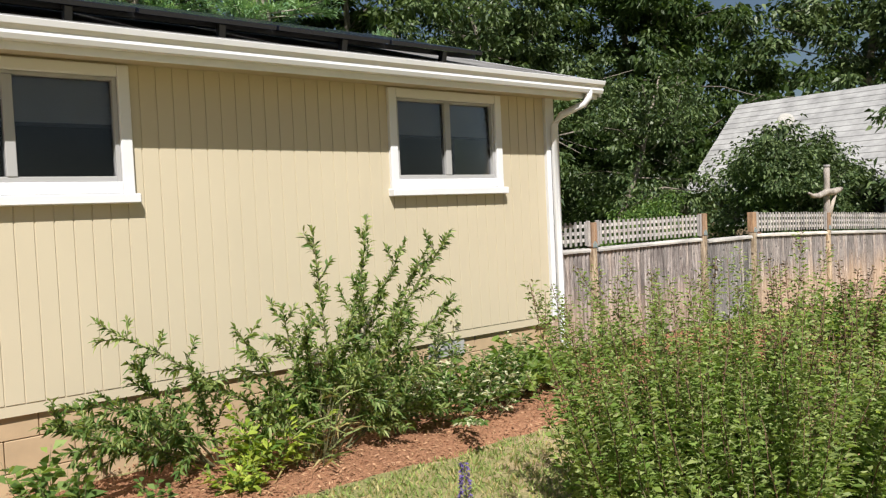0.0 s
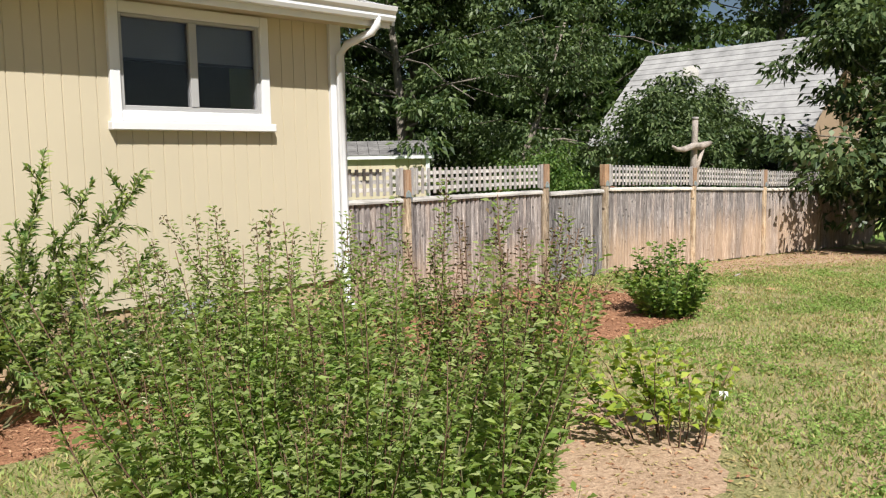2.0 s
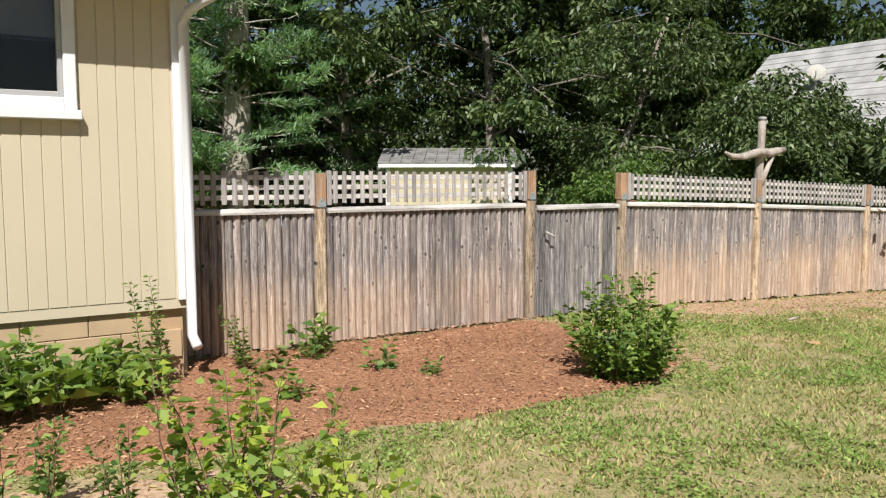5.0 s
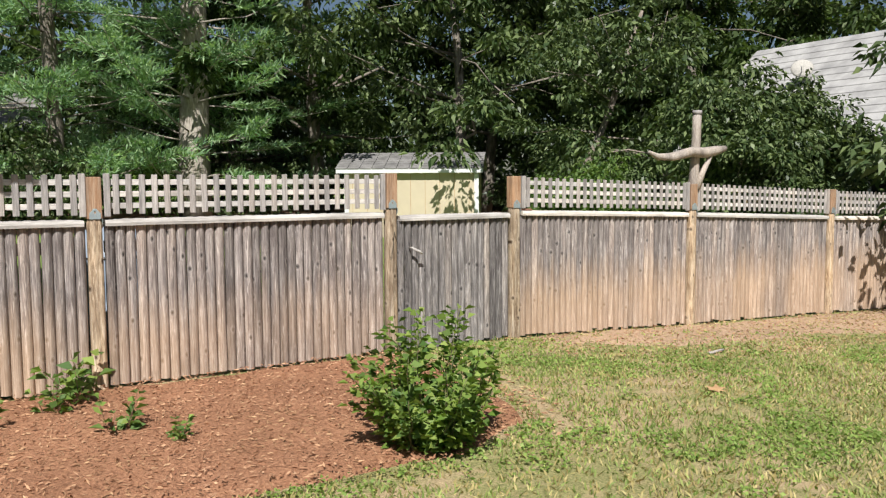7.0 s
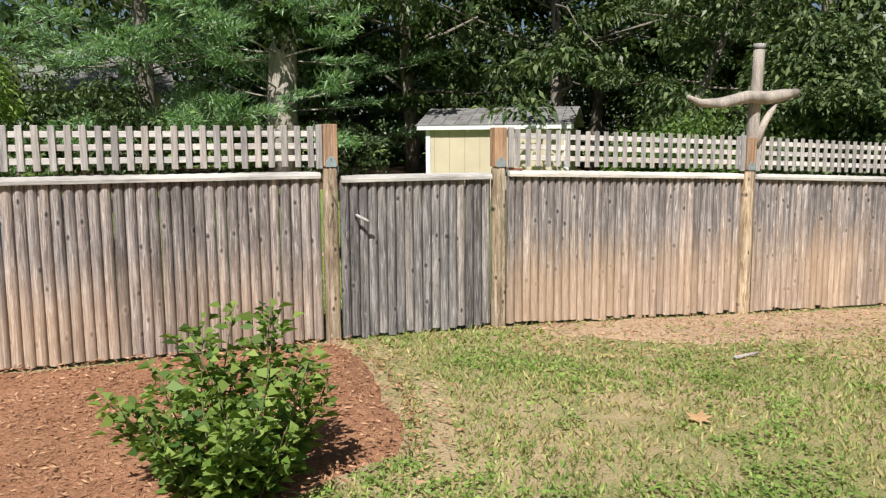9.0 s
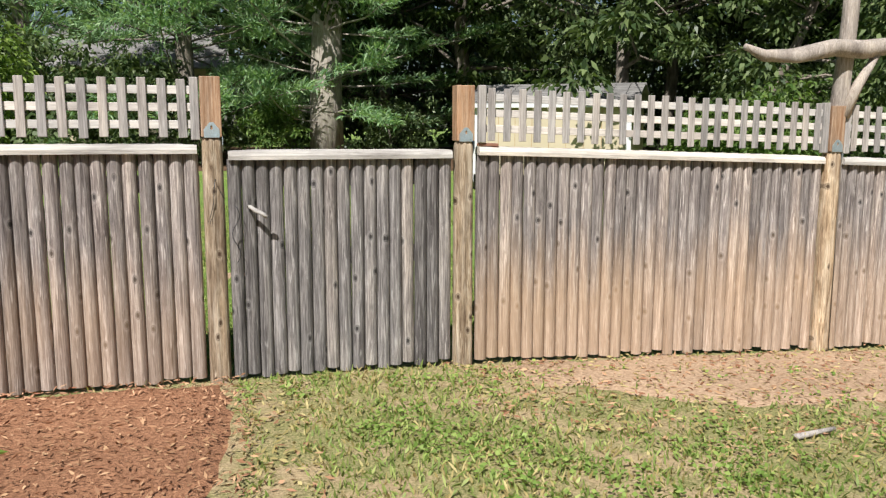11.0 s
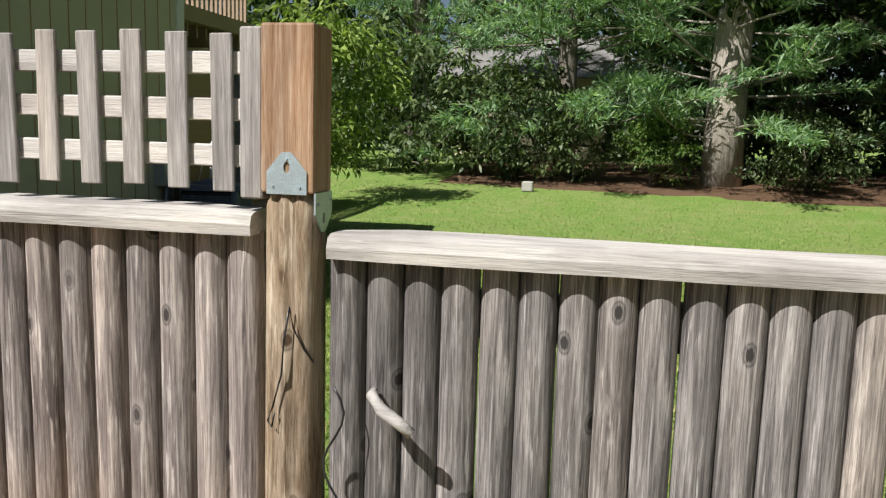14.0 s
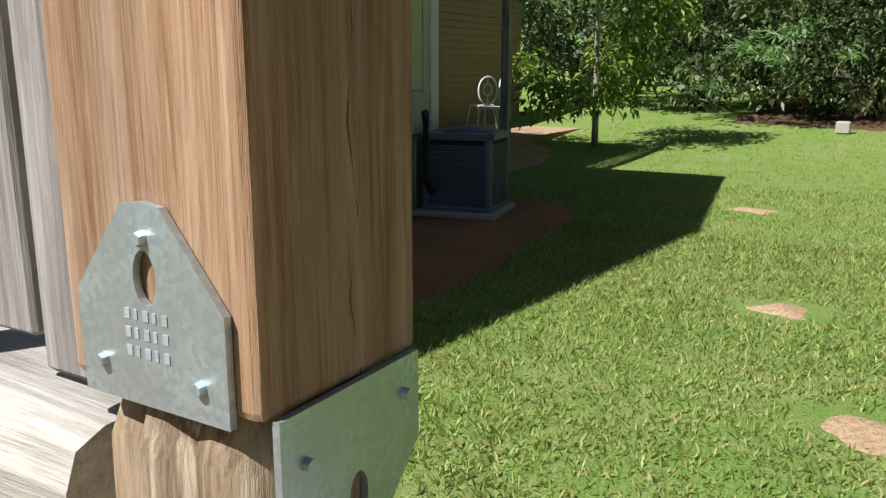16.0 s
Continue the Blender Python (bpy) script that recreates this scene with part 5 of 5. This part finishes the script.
plant("leafy_weed", leafy(59, 14, 0.4, 0.02, 0.15, 0.11, 0.06, (LEAF_MID, LEAF_LIGHT), 0.05, 0.6, 0.1, STEM, 0.003, 0.2, 2), 1.15, 4.75, 0, 1, "broad-leaved green weed in the mulch", "plant", "weeds", NAMES)
for k, (x, y, s) in enumerate(((7.0, 4.75, 0.75), (6.95, 5.6, 1.15), (6.75, 5.35, 0.7), (7.25, 4.45, 0.5), (6.3, 5.1, 0.8), (1.6, 4.55, 0.6), (6.2, 4.4, 0.7))):
    plant("seedling", leafy(60 + k, 6, 0.32, 0.02, 0.07, 0.10, 0.06, (LEAF_MID, LEAF_LIGHT), 0.06, 0.6, 0.12, DRYSTEM, 0.003, 0.25, 2), x, y, 60 * k, s, "young green plant in the mulch", "plant", "seedlings", NAMES)
lupin = plant("purple_flower_spike", leafy(70, 9, 0.32, 0.02, 0.05, 0.08, 0.02, (LEAF_MID, LEAF_LIGHT), 0.025, 0.7, 0.1, STEM, 0.003, 0.2, 3), 2.28, 2.66, 0, 1, "purple flower spike rising from the grass", "flower", "", NAMES)
rng = np.random.default_rng(71)
zz = rng.uniform(0.30, 0.50, 160)
aa = rng.uniform(0, 2 * math.pi, 160)
rr = 0.018 * (0.52 - zz) / 0.2 + 0.004
sp = np.stack([rr * np.cos(aa), rr * np.sin(aa), zz], axis=1)
part("flower_spike", quads("flower_spike", leaves(sp, np.stack([np.cos(aa), np.sin(aa), 0.3 + 0 * aa], axis=1), 0.018, 0.014, rng), PURPLE), lupin)
part("stalk", tubes("stalk", [([(0, 0, 0), (0.01, 0, 0.25), (0, 0, 0.5)], [0.005, 0.004, 0.002])], STEM, 5), lupin)
bloom = thing("white_flower", 5.5, 1.63, ground_z(5.3, 1.6), label="small drooping white flower beside the low shrub", category="flower")
part("stalk", tubes("stalk", [([(-0.1, 0.05, 0), (-0.05, 0.03, 0.25), (0, 0, 0.30)], [0.004, 0.003, 0.002])], STEM, 5), bloom)
for k in range(5):
    w = np.array([[math.cos(1.257 * k), math.sin(1.257 * k), -1.0]])
    part("petal", quads("petal", leaves(np.array([[0, 0, 0.30]]), w, 0.045, 0.028, np.random.default_rng(k), 0.3, 0.1), WHITEFLOWER), bloom)
plant("brown_stalks", leafy(72, 30, 1.2, 0.012, 0.16, 0.032, 0.014, (SEEDHEAD, DRYSTEM), 0.016, 0.16, 0.06, DRYSTEM, 0.006, 0.35, 3), 4.14, 1.98, 0, 1, "dead brown stalks beside the perennial clump", "plant", "", NAMES)


# ---- loose cover: grass, chips, fallen leaf ----
def turf():
    rng = np.random.default_rng(80)

    def scatter(x0, x1, y0, y1, n):
        p = np.stack([rng.uniform(x0, x1, n), rng.uniform(y0, y1, n)], axis=1)
        keep = []
        for x, y in p:
            if in_mulch(x, y) > 0.02 or in_back(x, y) > 0 or in_edge(x, y) > 0 or in_porch(x, y) > 0 or in_verge(x, y) > 0.03 or rng.random() < 0.93 * smooth(-0.9, 0.35, in_dirt(x, y)) or in_patch(x, y) > 0.05:
                keep.append(False)
                continue
            v = 0.5 + 0.5 * noise.noise((x * 0.9, y * 0.9, 9.0)) + 0.45 * noise.noise((x * 2.6, y * 2.6, 2.0))
            keep.append(rng.random() < (smooth(0.08, 0.5, v) * 0.66 + 0.34 if y < 6 else smooth(-0.35, 0.25, v)) and all(math.hypot((x - a) / 0.32, (y - c) / 0.23) > 0.7 + 0.5 * rng.random() for a, c in BARE))
        return p[np.array(keep)]

    p = np.concatenate([scatter(1.5, 6, 1.5, 4.6, 14000), scatter(4.5, 13, -0.2, 5.9, 52000), scatter(13, 17, 0, 5.9, 12000), scatter(6.2, 11.5, 6.1, 12, 46000), scatter(6, 12.5, 11.8, 15, 18000), scatter(4, 18, 12, 21.5, 28000)])
    n = len(p)
    zs = np.array([ground_z(x, y) for x, y in p]) - 0.01
    base = np.column_stack([p, zs])
    reps = np.where(p[:, 1] > 12.0, 1, 2)
    idx = idx2 = np.repeat(np.arange(n), reps)
    m = len(idx)
    base = base[idx] + np.column_stack([rng.normal(size=(m, 2)) * 0.018, np.zeros(m)])
    heads = np.column_stack([rng.normal(size=(m, 2)) * 0.55, np.ones(m)])
    q = leaves(base, heads, 0.055, np.where(base[:, 1] > 6, 0.0075, 0.010), rng, 0.05, 0.15)
    # clover and broad weeds in the lush patches before the fence
    spot = scatter(4.5, 14, 0.3, 5.8, 30000)
    lush = [noise.noise((x * 1.3, y * 1.3, 21.0)) + 0.6 * noise.noise((x * 4, y * 4, 5.0)) > 0.08 for x, y in spot]
    spot = spot[np.array(lush)]
    idx = np.repeat(np.arange(len(spot)), 3)
    low = np.column_stack([spot, np.array([ground_z(x, y) for x, y in spot])])[idx] + np.column_stack([rng.normal(size=(len(idx), 2)) * 0.02, rng.uniform(0.012, 0.035, len(idx))])
    flat = np.column_stack([rng.normal(size=(len(idx), 2)), 0.25 + 0.2 * rng.normal(size=len(idx))])
    tagged(new("clover", quads("clover", leaves(low, flat, 0.024, 0.018, rng, 0.1, 0.1), CLOVER)), "low clover and weeds in the lawn", "clover", kind="stuff")
    bald = np.array([0.34 - 0.55 * noise.noise((x * 0.9, y * 0.9, 9.0)) for x, y in p])[idx2]
    dry = rng.random(len(q)) < np.where(base[:, 1] > 6, 0.12, bald)
    tagged(new("grass", quads("grass", q[~dry], GRASS)), "short green lawn grass", "grass", kind="stuff")
    tagged(new("dry_grass", quads("dry_grass", q[dry], STRAW)), "dry straw-coloured grass blades", "grass", kind="stuff")


def chips():
    rng = np.random.default_rng(81)
    p = np.stack([rng.uniform(1.0, 9.4, 22000), rng.uniform(3.4, 5.85, 22000)], axis=1)
    p = p[[in_mulch(x, y) > -0.04 for x, y in p]]
    n = len(p)
    base = np.column_stack([p, np.array([ground_z(x, y) for x, y in p]) + 0.036 + rng.uniform(0, 0.012, n)])
    heads = np.column_stack([rng.normal(size=(n, 2)), rng.normal(size=n) * 0.25])
    tagged(new("mulch_chips", quads("mulch_chips", leaves(base, heads, 0.035, 0.010, rng, 0.1, 0.0), CHIP)), "loose red-brown wood chips", "mulch", kind="stuff")


def crumbs():
    """Straw bits, small stones and leaf scraps on the bare soil."""
    rng = np.random.default_rng(82)
    p = np.concatenate([np.stack([rng.uniform(10.4, 17, 9000), rng.uniform(3.6, 5.9, 9000)], axis=1), np.stack([rng.uniform(3.9, 5.9, 2500), rng.uniform(1.2, 3.9, 2500)], axis=1), np.stack([rng.uniform(8.9, 9.7, 1200), rng.uniform(3.4, 5.8, 1200)], axis=1)])
    p = p[[in_dirt(x, y) > -0.5 or in_patch(x, y) > 0 or in_verge(x, y) > -0.05 for x, y in p]]
    base = np.column_stack([p, np.array([ground_z(x, y) for x, y in p]) + 0.014 + rng.uniform(0, 0.006, len(p))])
    heads = np.column_stack([rng.normal(size=(len(p), 2)), rng.normal(size=len(p)) * 0.15])
    q = leaves(base, heads, 0.04, 0.012, rng, 0.15, 0.0)
    part_dark = rng.random(len(q)) < 0.5
    tagged(new("soil_litter", quads("soil_litter", q[part_dark], CHIP)), "brown scraps scattered on bare soil", "litter", kind="stuff")
    tagged(new("straw_litter", quads("straw_litter", q[~part_dark], STRAW)), "dry straw scattered on bare soil", "litter", kind="stuff")


turf()
chips()
crumbs()


def fallen_leaf(x, y, s, rz):
    lobes = [(0, -0.5), (0.12, -0.15), (0.45, -0.25), (0.32, 0.05), (0.55, 0.3), (0.2, 0.3), (0.0, 0.65), (-0.2, 0.3), (-0.5, 0.35), (-0.3, 0.05), (-0.45, -0.2), (-0.12, -0.15)]
    bm = bmesh.new()
    mid = bm.verts.new((0, 0, 0.02))
    vs = [bm.verts.new((u * s, v * s, 0.012 + 0.3 * s * (u * u + 0.4 * v * v))) for u, v in lobes]
    for a, b in zip(vs, vs[1:] + vs[:1]):
        bm.faces.new((mid, a, b))
    ob = new("fallen_leaf", finish("fallen_leaf", bm, DEADLEAF))
    ob.matrix_basis = pose(x, y, ground_z(x, y) + 0.012, 4, -5, rz)
    tagged(ob, "dry brown fallen leaf on the grass", "leaf", "fallen leaves")


fallen_leaf(10.52, 3.66, 0.13, 20)
fallen_leaf(6.6, 5.2, 0.09, 100)
stick = tagged(new("stick", tubes("stick", [([(11.55, 4.62, ground_z(11.6, 4.6) + 0.02), (11.78, 4.66, ground_z(11.7, 4.6) + 0.022)], [0.014, 0.011])], LATH, 6)), "short pale stick lying on the grass", "stick")
edging = tagged(new("stone_block", block("stone_block", 0.22, 0.2, 0.2, CONCRETE, 0.02)), "small pale concrete block by the shrubs", "block")
edging.location = (8.2, 20.7, ground_z(8.2, 20.7))
